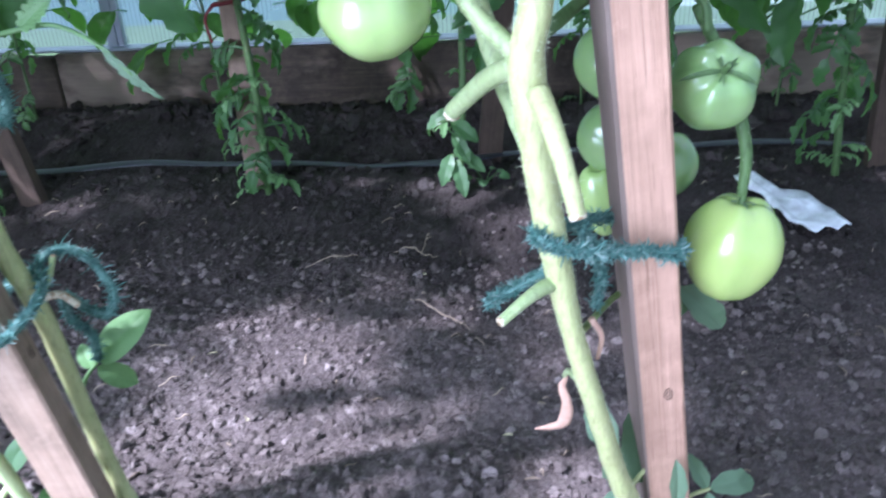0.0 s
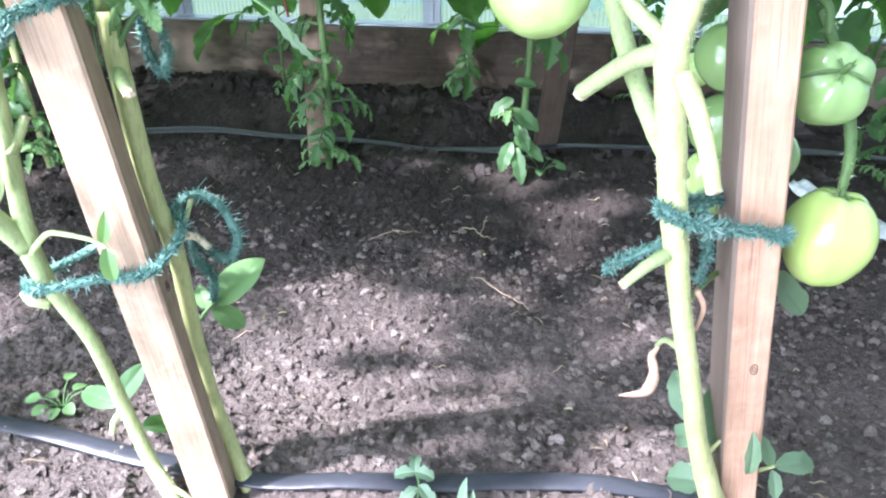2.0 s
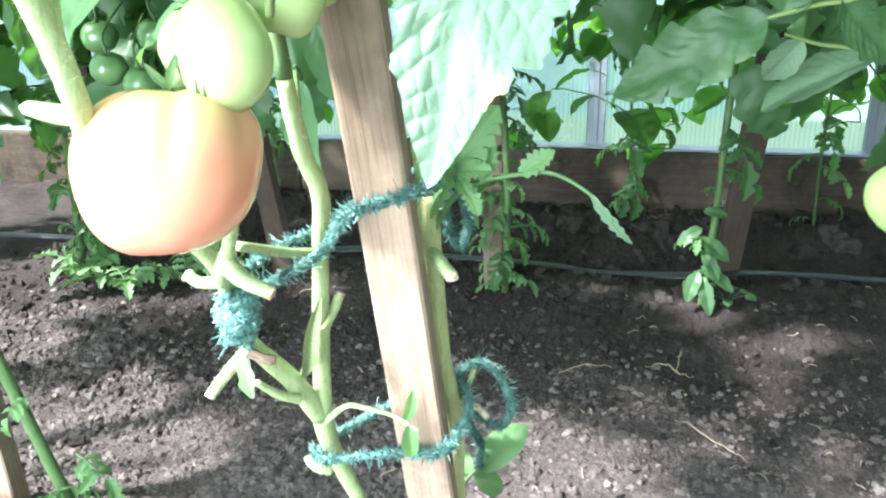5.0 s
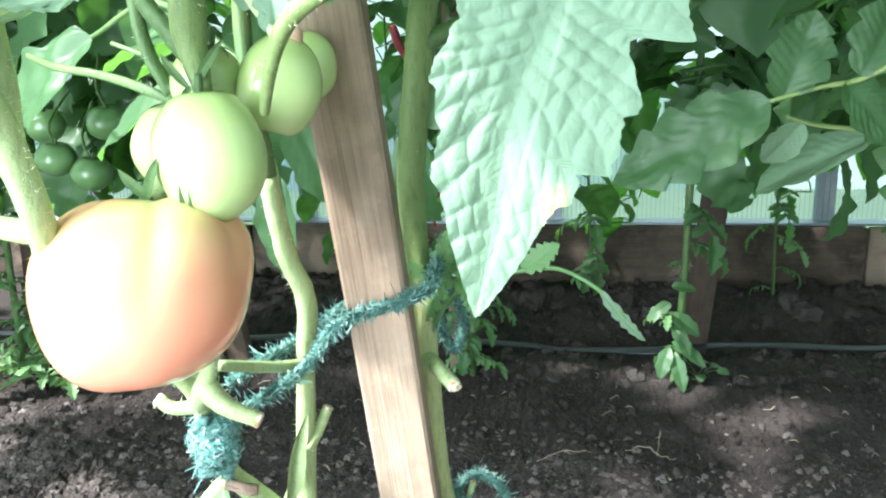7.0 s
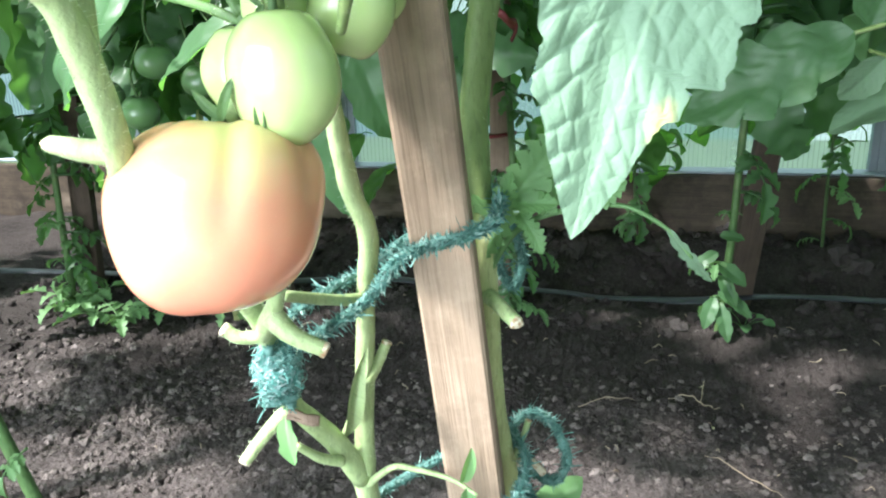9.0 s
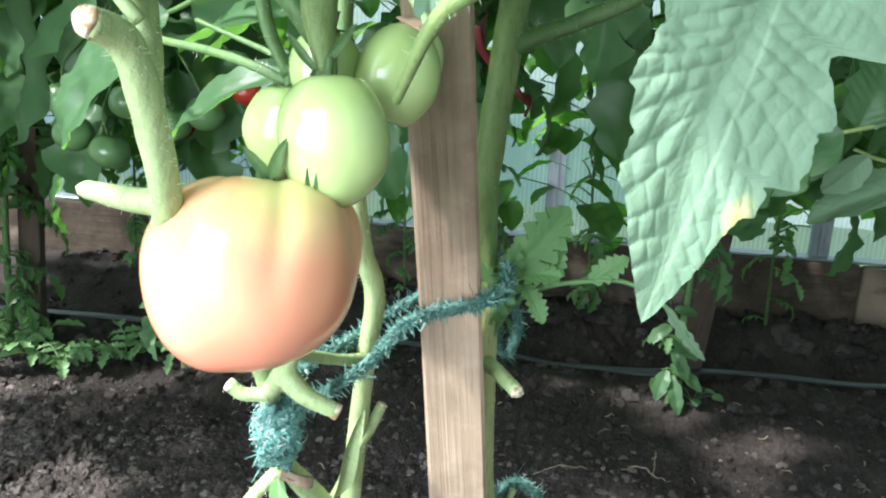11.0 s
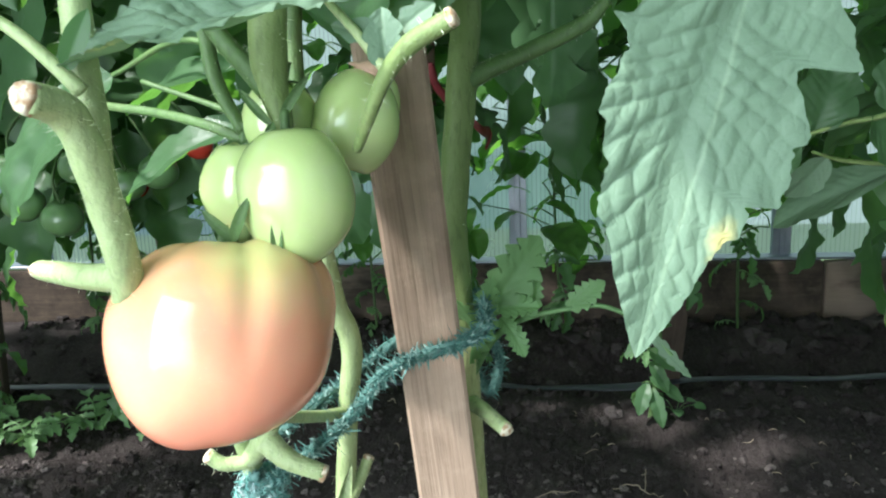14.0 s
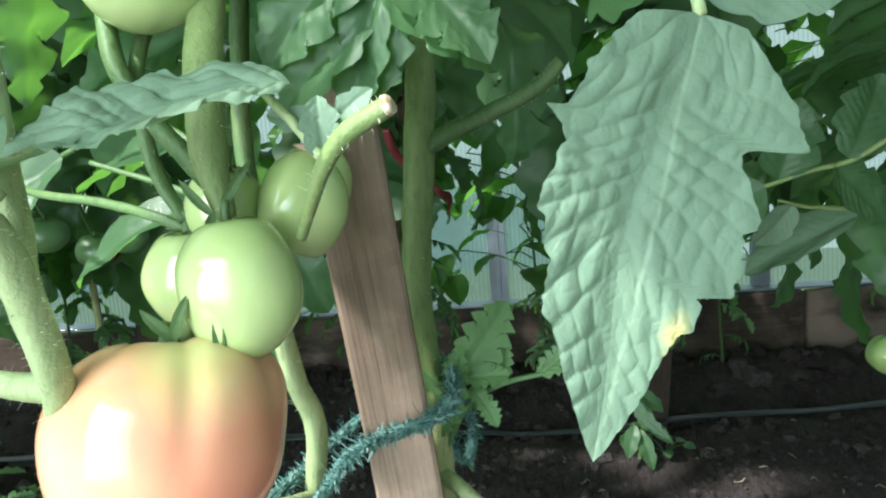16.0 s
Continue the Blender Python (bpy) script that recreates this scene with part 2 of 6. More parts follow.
STAKE = wood_material("weathered_stake", (0.155, 0.106, 0.070), (0.295, 0.216, 0.153), (0.355, 0.268, 0.196), 0.7)
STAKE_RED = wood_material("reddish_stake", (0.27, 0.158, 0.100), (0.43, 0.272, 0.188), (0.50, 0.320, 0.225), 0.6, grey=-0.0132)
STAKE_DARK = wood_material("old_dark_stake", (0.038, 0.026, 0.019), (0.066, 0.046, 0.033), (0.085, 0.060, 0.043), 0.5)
BOARD = wood_material("old_board", (0.028, 0.021, 0.016), (0.066, 0.049, 0.035), (0.100, 0.075, 0.053), 0.8, along=0, dapple=(0.30, 0.235, 0.18))
STAKE_OLD = wood_material("brown_stake", (0.13, 0.09, 0.062), (0.21, 0.15, 0.108), (0.25, 0.18, 0.13), 0.5)


def twine_material(name="teal_twine", k=1.0):
    m = Mat(name, rough=0.55, spec=0.4)
    tone = [tuple(min(k * q, 0.85) for q in rgb) for rgb in ((0.030, 0.095, 0.080), (0.125, 0.285, 0.243), (0.50, 0.64, 0.57))]
    c = m.ramp(m.island(), (0.0, tone[0]), (0.5, tone[1]), (1.0, tone[2]))
    m.color(m.mix(m.noise(500, 3), c, (0.045 * k, 0.135 * k, 0.118 * k)))
    return m.thin((0.10, 0.27, 0.25), 0.2).m


TWINE = twine_material()
# the wad's sunlight is put into this paler copy of the twine
TWINE_PALE = twine_material("sunlit_twine", 1.7)
RED_CORD = Mat("red_cord", (0.30, 0.02, 0.025), 0.6)
RED_CORD.color(RED_CORD.mix(RED_CORD.noise(300, 3), (0.07, 0.006, 0.008), (0.17, 0.012, 0.015)))
RED_CORD = RED_CORD.m


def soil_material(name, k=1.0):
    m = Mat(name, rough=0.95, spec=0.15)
    # dry towards the near bed; far tone darkened for the shade under foliage
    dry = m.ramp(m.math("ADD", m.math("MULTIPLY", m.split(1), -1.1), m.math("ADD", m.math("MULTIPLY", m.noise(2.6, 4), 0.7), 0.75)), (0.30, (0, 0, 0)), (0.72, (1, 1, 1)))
    shade_tone = m.ramp(m.noise(9, 6, 0.65), (0.3, (0.023 * k, 0.0185 * k, 0.017 * k)), (0.55, (0.045 * k, 0.037 * k, 0.034 * k)), (0.8, (0.083 * k, 0.069 * k, 0.064 * k)))
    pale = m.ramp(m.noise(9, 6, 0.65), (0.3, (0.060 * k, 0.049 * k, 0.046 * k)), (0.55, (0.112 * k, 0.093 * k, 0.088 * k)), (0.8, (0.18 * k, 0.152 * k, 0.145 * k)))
    c = m.mix(dry, shade_tone, pale)
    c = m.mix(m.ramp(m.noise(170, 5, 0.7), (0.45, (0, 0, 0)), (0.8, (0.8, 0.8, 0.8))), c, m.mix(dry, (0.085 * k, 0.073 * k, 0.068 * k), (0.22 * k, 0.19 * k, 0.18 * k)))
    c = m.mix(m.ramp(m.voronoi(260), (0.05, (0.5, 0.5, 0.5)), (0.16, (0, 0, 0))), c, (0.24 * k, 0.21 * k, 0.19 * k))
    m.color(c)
    m.bump(m.math("ADD", m.noise(240, 6, 0.7), m.math("MULTIPLY", m.noise(60, 5), 1.5)), 0.9, 0.006)
    return m.m


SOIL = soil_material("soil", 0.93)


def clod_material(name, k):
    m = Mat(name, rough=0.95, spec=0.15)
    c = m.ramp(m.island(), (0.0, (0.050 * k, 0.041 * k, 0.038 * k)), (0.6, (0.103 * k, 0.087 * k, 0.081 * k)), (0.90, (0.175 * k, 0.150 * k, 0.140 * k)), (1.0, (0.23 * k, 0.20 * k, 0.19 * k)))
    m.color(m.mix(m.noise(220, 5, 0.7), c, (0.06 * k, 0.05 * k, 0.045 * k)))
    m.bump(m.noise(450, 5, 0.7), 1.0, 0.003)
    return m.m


# far crumbs darkened for shade under foliage; near dry ones lightened for sun
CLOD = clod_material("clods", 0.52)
CLOD_DRY_SUNLIT = clod_material("dry_sunlit_clods", 1.45)
STRAW = Mat("straw", rough=0.8)
STRAW.color(STRAW.mix(STRAW.island(), (0.16, 0.12, 0.08), (0.33, 0.27, 0.19)))
STRAW = STRAW.m
STRAW_PALE = Mat("pale_scrap", rough=0.7)
STRAW_PALE.color(STRAW_PALE.mix(STRAW_PALE.noise(300, 3), (0.48, 0.46, 0.24), (0.60, 0.56, 0.36)))
STRAW_PALE = STRAW_PALE.m
TAPE = Mat("drip_tape", (0.03, 0.034, 0.045), 0.38, spec=0.4)
TAPE.color(TAPE.mix(TAPE.noise(30, 6, 0.7), (0.012, 0.013, 0.018), (0.042, 0.046, 0.056)))
TAPE.bump(TAPE.noise(90, 4), 0.35, 0.002)
TAPE = TAPE.m
METAL = Mat("galvanised_steel", (0.30, 0.33, 0.38), 0.42, 0.85)
METAL.color(METAL.mix(METAL.noise(24, 5), (0.24, 0.27, 0.32), (0.42, 0.46, 0.52)))
METAL = METAL.m
WHITE_FILM = Mat("white_film", (0.66, 0.70, 0.74), 0.4)
WHITE_FILM.color(WHITE_FILM.mix(WHITE_FILM.ramp(WHITE_FILM.noise(40, 5), (0.4, (0, 0, 0)), (0.7, (1, 1, 1))), (0.70, 0.74, 0.78), (0.42, 0.45, 0.47)))
WHITE_FILM = WHITE_FILM.m


def polycarbonate():
    """Twin-wall sheet: milky, ribbed, lets most daylight through."""
    m = Mat("ribbed_polycarbonate", (0.10, 0.13, 0.14), 0.35, spec=0.3)
    x = m.math("ADD", m.split(0), m.split(1))
    rib = m.math("ABSOLUTE", m.math("SINE", m.math("MULTIPLY", x, math.pi / 0.011)))
    dust = m.noise(5, 5)
    tcol = m.mix(m.ramp(rib, (0.0, (0, 0, 0)), (0.35, (1, 1, 1))), (0.60, 0.69, 0.66), (0.87, 0.94, 0.90))
    tcol = m.mix(m.ramp(dust, (0.4, (0, 0, 0)), (0.75, (0.5, 0.5, 0.5))), tcol, (0.62, 0.70, 0.66))
    t = m.node("ShaderNodeBsdfTranslucent")
    m.t.links.new(tcol, t.inputs["Color"])
    clear = m.node("ShaderNodeBsdfTransparent")
    clear.inputs["Color"].default_value = (0.86, 0.92, 0.93, 1)
    a, b = m.node("ShaderNodeMixShader"), m.node("ShaderNodeMixShader")
    a.inputs[0].default_value, b.inputs[0].default_value = 0.50, 0.62
    m.t.links.new(m.b.outputs[0], a.inputs[1])
    m.t.links.new(t.outputs[0], a.inputs[2])
    m.t.links.new(a.outputs[0], b.inputs[1])
    m.t.links.new(clear.outputs[0], b.inputs[2])
    m.t.links.new(b.outputs[0], m.out.inputs["Surface"])
    return m.m


POLY = polycarbonate()
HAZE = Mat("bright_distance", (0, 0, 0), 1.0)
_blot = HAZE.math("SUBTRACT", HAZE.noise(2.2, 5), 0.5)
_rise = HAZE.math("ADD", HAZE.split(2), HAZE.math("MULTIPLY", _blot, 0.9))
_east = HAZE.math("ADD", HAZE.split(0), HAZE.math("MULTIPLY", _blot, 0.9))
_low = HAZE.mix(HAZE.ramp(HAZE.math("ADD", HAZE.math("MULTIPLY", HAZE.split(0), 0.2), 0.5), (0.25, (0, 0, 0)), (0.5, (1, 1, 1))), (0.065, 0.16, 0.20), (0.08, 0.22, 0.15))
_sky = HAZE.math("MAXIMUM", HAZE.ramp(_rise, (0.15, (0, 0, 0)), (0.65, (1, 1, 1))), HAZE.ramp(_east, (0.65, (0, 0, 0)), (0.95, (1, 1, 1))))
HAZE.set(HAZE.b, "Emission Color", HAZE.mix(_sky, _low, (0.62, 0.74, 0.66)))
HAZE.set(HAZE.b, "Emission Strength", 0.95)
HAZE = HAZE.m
GRASS = Mat("grass", rough=0.9)
GRASS.color(GRASS.mix(GRASS.noise(3, 5), (0.03, 0.07, 0.025), (0.08, 0.13, 0.05)))
GRASS = GRASS.m

# ---------------------------------------------------------------- mesh helpers
rng = np.random.default_rng(7)


def mesh(name, verts, faces, material, smooth=True):
    me = bpy.data.meshes.new(name)
    me.from_pydata([tuple(v) for v in verts], [], [tuple(f) for f in faces])
    me.materials.append(material)
    if smooth:
        me.polygons.foreach_set("use_smooth", [True] * len(me.polygons))
    me.update()
    return me


def part(name, me, parent=None, label="", at=None):
    """Links one mesh as an object, under a thing or a part of it."""
    ob = new(name, me)
    if at is not None:
        ob.matrix_basis = at
    if parent is not None:
        ob.parent = parent
    return tagged(ob, label)


def thing(name, label, category, at=None, group="", kind=""):
    ob = new(name)
    ob.empty_display_size = 0.02
    if at is not None:
        ob.matrix_basis = at
    return tagged(ob, label, category, group, kind)


def bm_mesh(name, bm, material, smooth=True):
    me = bpy.data.meshes.new(name)
    bm.to_mesh(me)
    bm.free()
    me.materials.append(material)
    if smooth:
        me.polygons.foreach_set("use_smooth", [True] * len(me.polygons))
    return me


def spline(pts, steps=8):
    """Points on a smooth curve through pts."""
    p = np.array(pts, float)
    p = np.vstack([2 * p[0] - p[1], p, 2 * p[-1] - p[-2]])
    out = []
    for i in range(1, len(p) - 2):
        a, b, c, d = p[i - 1 : i + 3]
        for k in range(steps):
            u = k / steps
            out.append(0.5 * (2 * b + (c - a) * u + (2 * a - 5 * b + 4 * c - d) * u * u + (3 * b - a - 3 * c + d) * u**3))
    return np.array(out + [p[-2]])


def frames(curve):
    """Tangent and two cross directions along a curve, without twist."""
    t = np.gradient(curve, axis=0)
    t /= np.linalg.norm(t, axis=1)[:, None] + 1e-12
    n = np.cross(t[0], (0.31, 0.9, 0.2))
    n /= np.linalg.norm(n)
    ns = []
    for k in range(len(t)):
        n = n - t[k] * (n @ t[k])
        n /= np.linalg.norm(n)
        ns.append(n)
    ns = np.array(ns)
    return t, ns, np.cross(t, ns)


def tube_arrays(pts, radii, seg=10, steps=8, rough=0.05, flat=1.0):
    c = spline(pts, steps)
    r = np.interp(np.linspace(0, 1, len(c)), np.linspace(0, 1, len(radii)), radii)
    _, n, b = frames(c)
    ang = np.linspace(0, 2 * np.pi, seg, endpoint=False)
    wob = 1 + 0.45 * rough * np.cos(3 * ang + 0.4)[None] + rough * np.array([[noise.noise(Vector((p[0] * 90 + 0.7 * math.cos(a), p[1] * 90 + 0.7 * math.sin(a), p[2] * 90))) for a in ang] for p in c])
    v = c[:, None] + (r[:, None] * wob)[:, :, None] * (np.cos(ang)[None, :, None] * n[:, None] + flat * np.sin(ang)[None, :, None] * b[:, None])
    f = []
    for i in range(len(c) - 1):
        for k in range(seg):
            k2 = (k + 1) % seg
            f.append((i * seg + k, i * seg + k2, (i + 1) * seg + k2, (i + 1) * seg + k))
    m = len(c) * seg
    verts = np.vstack([v.reshape(-1, 3), c[0] - (c[1] - c[0]) * 0.2, c[-1] + (c[-1] - c[-2]) * 0.2])
    for k in range(seg):
        k2 = (k + 1) % seg
        f.append((m, k2, k))
        f.append((m + 1, (len(c) - 1) * seg + k, (len(c) - 1) * seg + k2))
    return verts, f


def tube(name, pts, radii, material, parent, label="", seg=10, steps=8, rough=0.05, flat=1.0):
    v, f = tube_arrays(pts, radii, seg, steps, rough, flat)
    return part(name, mesh(name, v, f, material), parent, label)


def join_arrays(items):
    vs, fs, n = [], [], 0
    for v, f in items:
        vs.append(np.asarray(v, float))
        fs += [tuple(i + n for i in face) for face in f]
        n += len(v)
    return np.vstack(vs), fs


def fuzz(pts, radii, count, parent, length=0.0019):
    """Fine hair on a stem: slivers that stand off its skin."""
    c = spline(pts, 8)
    r = np.interp(np.linspace(0, 1, len(c)), np.linspace(0, 1, len(radii)), radii)
    t, n, b = frames(c)
    vs, fs = [], []
    for _ in range(int(1.6 * count)):
        u = rng.random() * (len(c) - 1.001)
        i, w = int(u), u % 1
        a = rng.random() * 2 * np.pi
        d = np.cos(a) * n[i] + np.sin(a) * b[i]
        p = c[i] * (1 - w) + c[i + 1] * w + d * r[i] * 0.96
        tip = p + (d + 0.5 * rng.normal(size=3) * 0.5) * length * (0.5 + rng.random())
        s = t[i] * 0.00010
        k = len(vs)
        vs += [p - s, p + s, tip]
        fs.append((k, k + 1, k + 2))
    part("stem_hair", mesh("stem_hair", vs, fs, FUZZ, False), parent)["kind"] = "stuff"


def twine(name, pts, parent, count=500, core=0.0026, reach=0.0027, width=0.00040):
    """Shaggy synthetic twine: a twisted core and a pile of cut fibres."""
    v, f = tube_arrays(pts, [core, core], 6, 10, 0.5)
    part("core", mesh("core", v, f, TWINE), parent)
    c = spline(pts, 10)
    t, n, b = frames(c)
    vs, fs = [], []
    for _ in range(5 * count):
        i = rng.integers(0, len(c) - 1)
        a = rng.random() * 2 * np.pi
        d = np.cos(a) * n[i] + np.sin(a) * b[i]
        p = c[i] + (c[i + 1] - c[i]) * rng.random() + d * core * 0.6
        way = d * (0.14 + 0.45 * rng.random()) + t[i] * rng.normal() * 0.9 + 0.3 * rng.normal(size=3)
        way /= np.linalg.norm(way)
        l = reach * (0.45 + 0.75 * rng.random() ** 1.5)
        side = np.cross(way, rng.normal(size=3))
        side *= width * (0.6 + 0.8 * rng.random()) / (np.linalg.norm(side) + 1e-9)
        bend = np.cross(way, side)
        bend *= l * 0.6 * rng.normal() / (np.linalg.norm(bend) + 1e-9)
        k = len(vs)
        vs += [p - side, p + side, p + way * l * 0.55 + bend + side, p + way * l * 0.55 + bend - side, p + way * l + 2.2 * bend + side * 0.5, p + way * l + 2.2 * bend - side * 0.5]
        fs += [(k, k + 1, k + 2, k + 3), (k + 3, k + 2, k + 4, k + 5)]
    part("shag", mesh("shag", vs, fs, TWINE, False), parent)["kind"] = "stuff"


def fibre_knot(centre, size, count, parent):
    """A wad of knotted fibres."""
    vs, fs = [], []
    centre, size = np.array(centre), np.array(size)
    for _ in range(count):
        d = rng.normal(size=3)
        d /= np.linalg.norm(d)
        lump = 1 + 0.45 * noise.noise(Vector(2.6 * d))
        p = centre + d * size * lump * (0.65 + 0.42 * rng.random())
        way = rng.normal(size=3)
        way -= d * (way @ d) * 0.85
        way /= np.linalg.norm(way)
        l = 0.003 + 0.005 * rng.random()
        side = np.cross(way, d)
        side *= 0.00045 / (np.linalg.norm(side) + 1e-9)
        k = len(vs)
        vs += [p - side, p + side, p + way * l * 0.5 + side + d * 0.001, p + way * l * 0.5 - side + d * 0.001, p + way * l + side * 0.4, p + way * l - side * 0.4]
        fs += [(k, k + 1, k + 2, k + 3), (k + 3, k + 2, k + 4, k + 5)]
    part("knot", mesh("knot", vs, fs, TWINE_PALE, False), parent, "wad of fibres in a paler, sunlit teal")["kind"] = "stuff"


def leaflet_arrays(length, width, nu=12, nv=6, lobes=5, depth=0.3, cup=0.25, droop=0.6, quilt=0.0, seed=0, left=None, right=None, veins=9, twist=0.0, bow=None):
    """One leaflet: base at the origin, along +y, upper face +z."""
    s = np.linspace(0, 1, nu + 1)
    v = np.linspace(-1, 1, 2 * nv + 1)
    body = np.clip(s, 1e-4, 1) ** 0.55 * np.clip(1 - s, 0, 1) ** 0.95
    body /= body.max()
    r = np.random.default_rng(seed)
    ph = r.random(2)

    def edge(k, table):
        if table is not None:
            tooth = np.array([noise.noise(Vector((23 * q, 3.0 * k, seed))) + 0.6 * noise.noise(Vector((61 * q, 3.0 * k, seed))) for q in s])
            return np.interp(s, table[0], table[1]) * (1 + 0.055 * tooth)
        saw = np.interp((s * lobes + ph[k]) % 1.0, [0, 0.8, 1.0], [0, 1, 0]) ** 1.3
        return width / 2 * body * (1 - depth * saw * np.clip(4 * (1 - s), 0, 1))

    wl, wr = edge(0, left), edge(1, right)
    wid = np.where(v[None] < 0, wl[:, None], wr[:, None])
    x = v[None] * wid
    y = np.repeat((s * length)[:, None], len(v), 1) + (0.10 if left is None else 0.02) * length * (np.abs(v)[None] ** 2) * np.sin(np.pi * s)[:, None]
    z = cup * np.abs(x) ** 1.0
    nz = np.array([[noise.noise(Vector((a * 55, b * 55, seed * 1.7))) for a, b in zip(ra, rb)] for ra, rb in zip(x, y)])
    z = z + (0.10 if left is None else 0.04) * width * nz
    if quilt:
        out = np.abs(x) / (width / 2)
        wav = np.array([[noise.noise(Vector((a * 24, b * 24, 4.0 + seed))) for a, b in zip(ra, rb)] for ra, rb in zip(x, y)])
        crumb = np.array([[noise.noise(Vector((a * 170, b * 130, 9.0 + seed))) for a, b in zip(ra, rb)] for ra, rb in zip(x, y)])
        phase = s[:, None] ** 0.9 * veins - out * 2.9 + 0.8 * out**2 + 0.4 * np.where(v[None] < 0, 0.0, 1.0) + 1.9 * wav + 0.5 * nz
        sec = np.abs(np.sin(np.pi * phase)) ** 0.38
        cell = np.floor(phase)
        ter = np.abs(np.sin(np.pi * (out * 5.2 + 0.43 * cell + 1.7 * nz + 1.1 * wav + 0.3 * phase))) ** 0.42
        grow = np.clip(np.abs(x) / (0.12 * width), 0, 1) * np.clip(1.25 - 0.6 * out, 0.3, 1)
        z = z + quilt * grow * (0.30 * sec + 0.50 * ter * sec + 0.60 * crumb)
        z = z + 0.10 * quilt * np.exp(-((x / (0.022 * width)) ** 2))
    yy = length / droop * np.sin(droop * y / length) if abs(droop) > 1e-3 else y
    zz = -length / droop * (1 - np.cos(droop * y / length)) if abs(droop) > 1e-3 else 0 * y
    P = np.stack([x, yy + z * np.sin(droop * y / length), zz + z * np.cos(droop * y / length)], -1)
    if twist:
        a = twist * y / length
        P = np.stack([P[..., 0] * np.cos(a) - P[..., 2] * np.sin(a), P[..., 1], P[..., 0] * np.sin(a) + P[..., 2] * np.cos(a)], -1)
    if bow is not None:
        P[..., 0] += np.interp(s, bow[0], bow[1])[:, None]
    m = len(v)
    f = [(i * m + k, i * m + k + 1, (i + 1) * m + k + 1, (i + 1) * m + k) for i in range(nu) for k in range(m - 1)]
    return P.reshape(-1, 3), f


def rot(v, m):
    return np.asarray(v) @ np.array(m.to_3x3()).T + np.array(m.translation)


def compound_arrays(length, seed, pairs=3, nu=20, nv=3, droop=0.9, wide=0.54, quilt=0.0, depth=0.50, big=1.0):
    """A whole tomato leaf: stalk along +y that droops, with paired lobed leaflets and one at its tip."""
    r = np.random.default_rng(seed)
    u = np.linspace(0, 1, 5)
    stalk = np.stack([0.03 * length * np.sin(4 * u + seed), length * 0.72 * np.sin(droop * u) / droop, -length * 0.72 * (1 - np.cos(droop * u)) / droop], -1)
    items = [tube_arrays(stalk, [0.0032, 0.0012], 5, 3, 0.0)]
    curve = spline(stalk, 8)
    for k in range(pairs + 1):
        at = curve[int((0.34 + 0.66 * k / pairs) * (len(curve) - 1))] if pairs else curve[-1]
        here = droop * (0.34 + 0.66 * k / max(pairs, 1))
        for side in (-1, 1) if k < pairs else (0,):
            size = big * length * (0.31 + 0.10 * k / max(pairs, 1)) * (0.8 + 0.4 * r.random())
            if side == 0:
                size *= 1.2
            v, f = leaflet_arrays(size, size * wide, nu, nv, int(r.integers(3, 5)), depth, 0.2 + 0.4 * r.random(), 0.4 + 0.9 * r.random(), quilt, int(r.integers(1000)), veins=7)
            m = Matrix.Translation(at) @ Matrix.Rotation(-here - 0.15 * r.random(), 4, "X") @ Matrix.Rotation(-side * (0.9 + 0.35 * r.random()), 4, "Z") @ Matrix.Rotation(side * 0.3 * r.normal(), 4, "Y")
            items.append((rot(v, m), f))
    return join_arrays(items)


LEAF_MESHES = []
for k in range(7):
    v, f = compound_arrays(0.22 + 0.02 * k, 20 + k, pairs=2 if k % 2 else 3, wide=0.62, depth=0.36, big=1.0)
    LEAF_MESHES.append(mesh("tomato_leaf", v, f, LEAF))
LIGHT_LEAF_MESHES = []
for k in range(3):
    v, f = compound_arrays(0.10 + 0.02 * k, 60 + k, pairs=3)
    LIGHT_LEAF_MESHES.append(mesh("young_leaf", v, f, LEAF_LIGHT))


FINE_LEAF_MESHES = []
for k in range(4):
    v, f = compound_arrays(0.20 + 0.02 * k, 90 + k, pairs=3, nu=34, nv=7, quilt=0.0016)
    FINE_LEAF_MESHES.append(mesh("fine_leaf", v, f, LEAF))
BROAD_LEAF_MESHES = []
for k in range(5):
    r = np.random.default_rng(140 + k)
    size = 0.085 + 0.012 * k
    stalk = [(0, 0, 0), (0.004, 0.03, 0.004), (0, 0.055, 0.0)]
    v, f = leaflet_arrays(size, size * (0.62 + 0.16 * r.random()), 16, 5, 1, 0.0, 0.25 + 0.3 * r.random(), 0.5 + 0.7 * r.random(), 0.0012, 140 + k, veins=6)
    BROAD_LEAF_MESHES.append(mesh("broad_leaf", *join_arrays([tube_arrays(stalk, [0.0018, 0.0012], 5, 3, 0.0), (rot(v, Matrix.Translation((0, 0.055, 0)) @ Matrix.Rotation(-0.5, 4, "X")), f)]), LEAF_BROAD))
SIDE_LEAF_MESHES = []
for k in range(4):
    v, f = compound_arrays(0.085 + 0.012 * k, 80 + k, pairs=3, droop=1.1)
    SIDE_LEAF_MESHES.append(mesh("side_leaf", v, f, LEAF))


def leaf_pose(at, yaw, pitch, roll=0.0):
    """Leaf base at a place, its stalk turned to a heading (degrees from +y, to the left) and raised by pitch."""
    return Matrix.Translation(at) @ Matrix.Rotation(radians(yaw), 4, "Z") @ Matrix.Rotation(radians(pitch), 4, "X") @ Matrix.Rotation(radians(roll), 4, "Y")


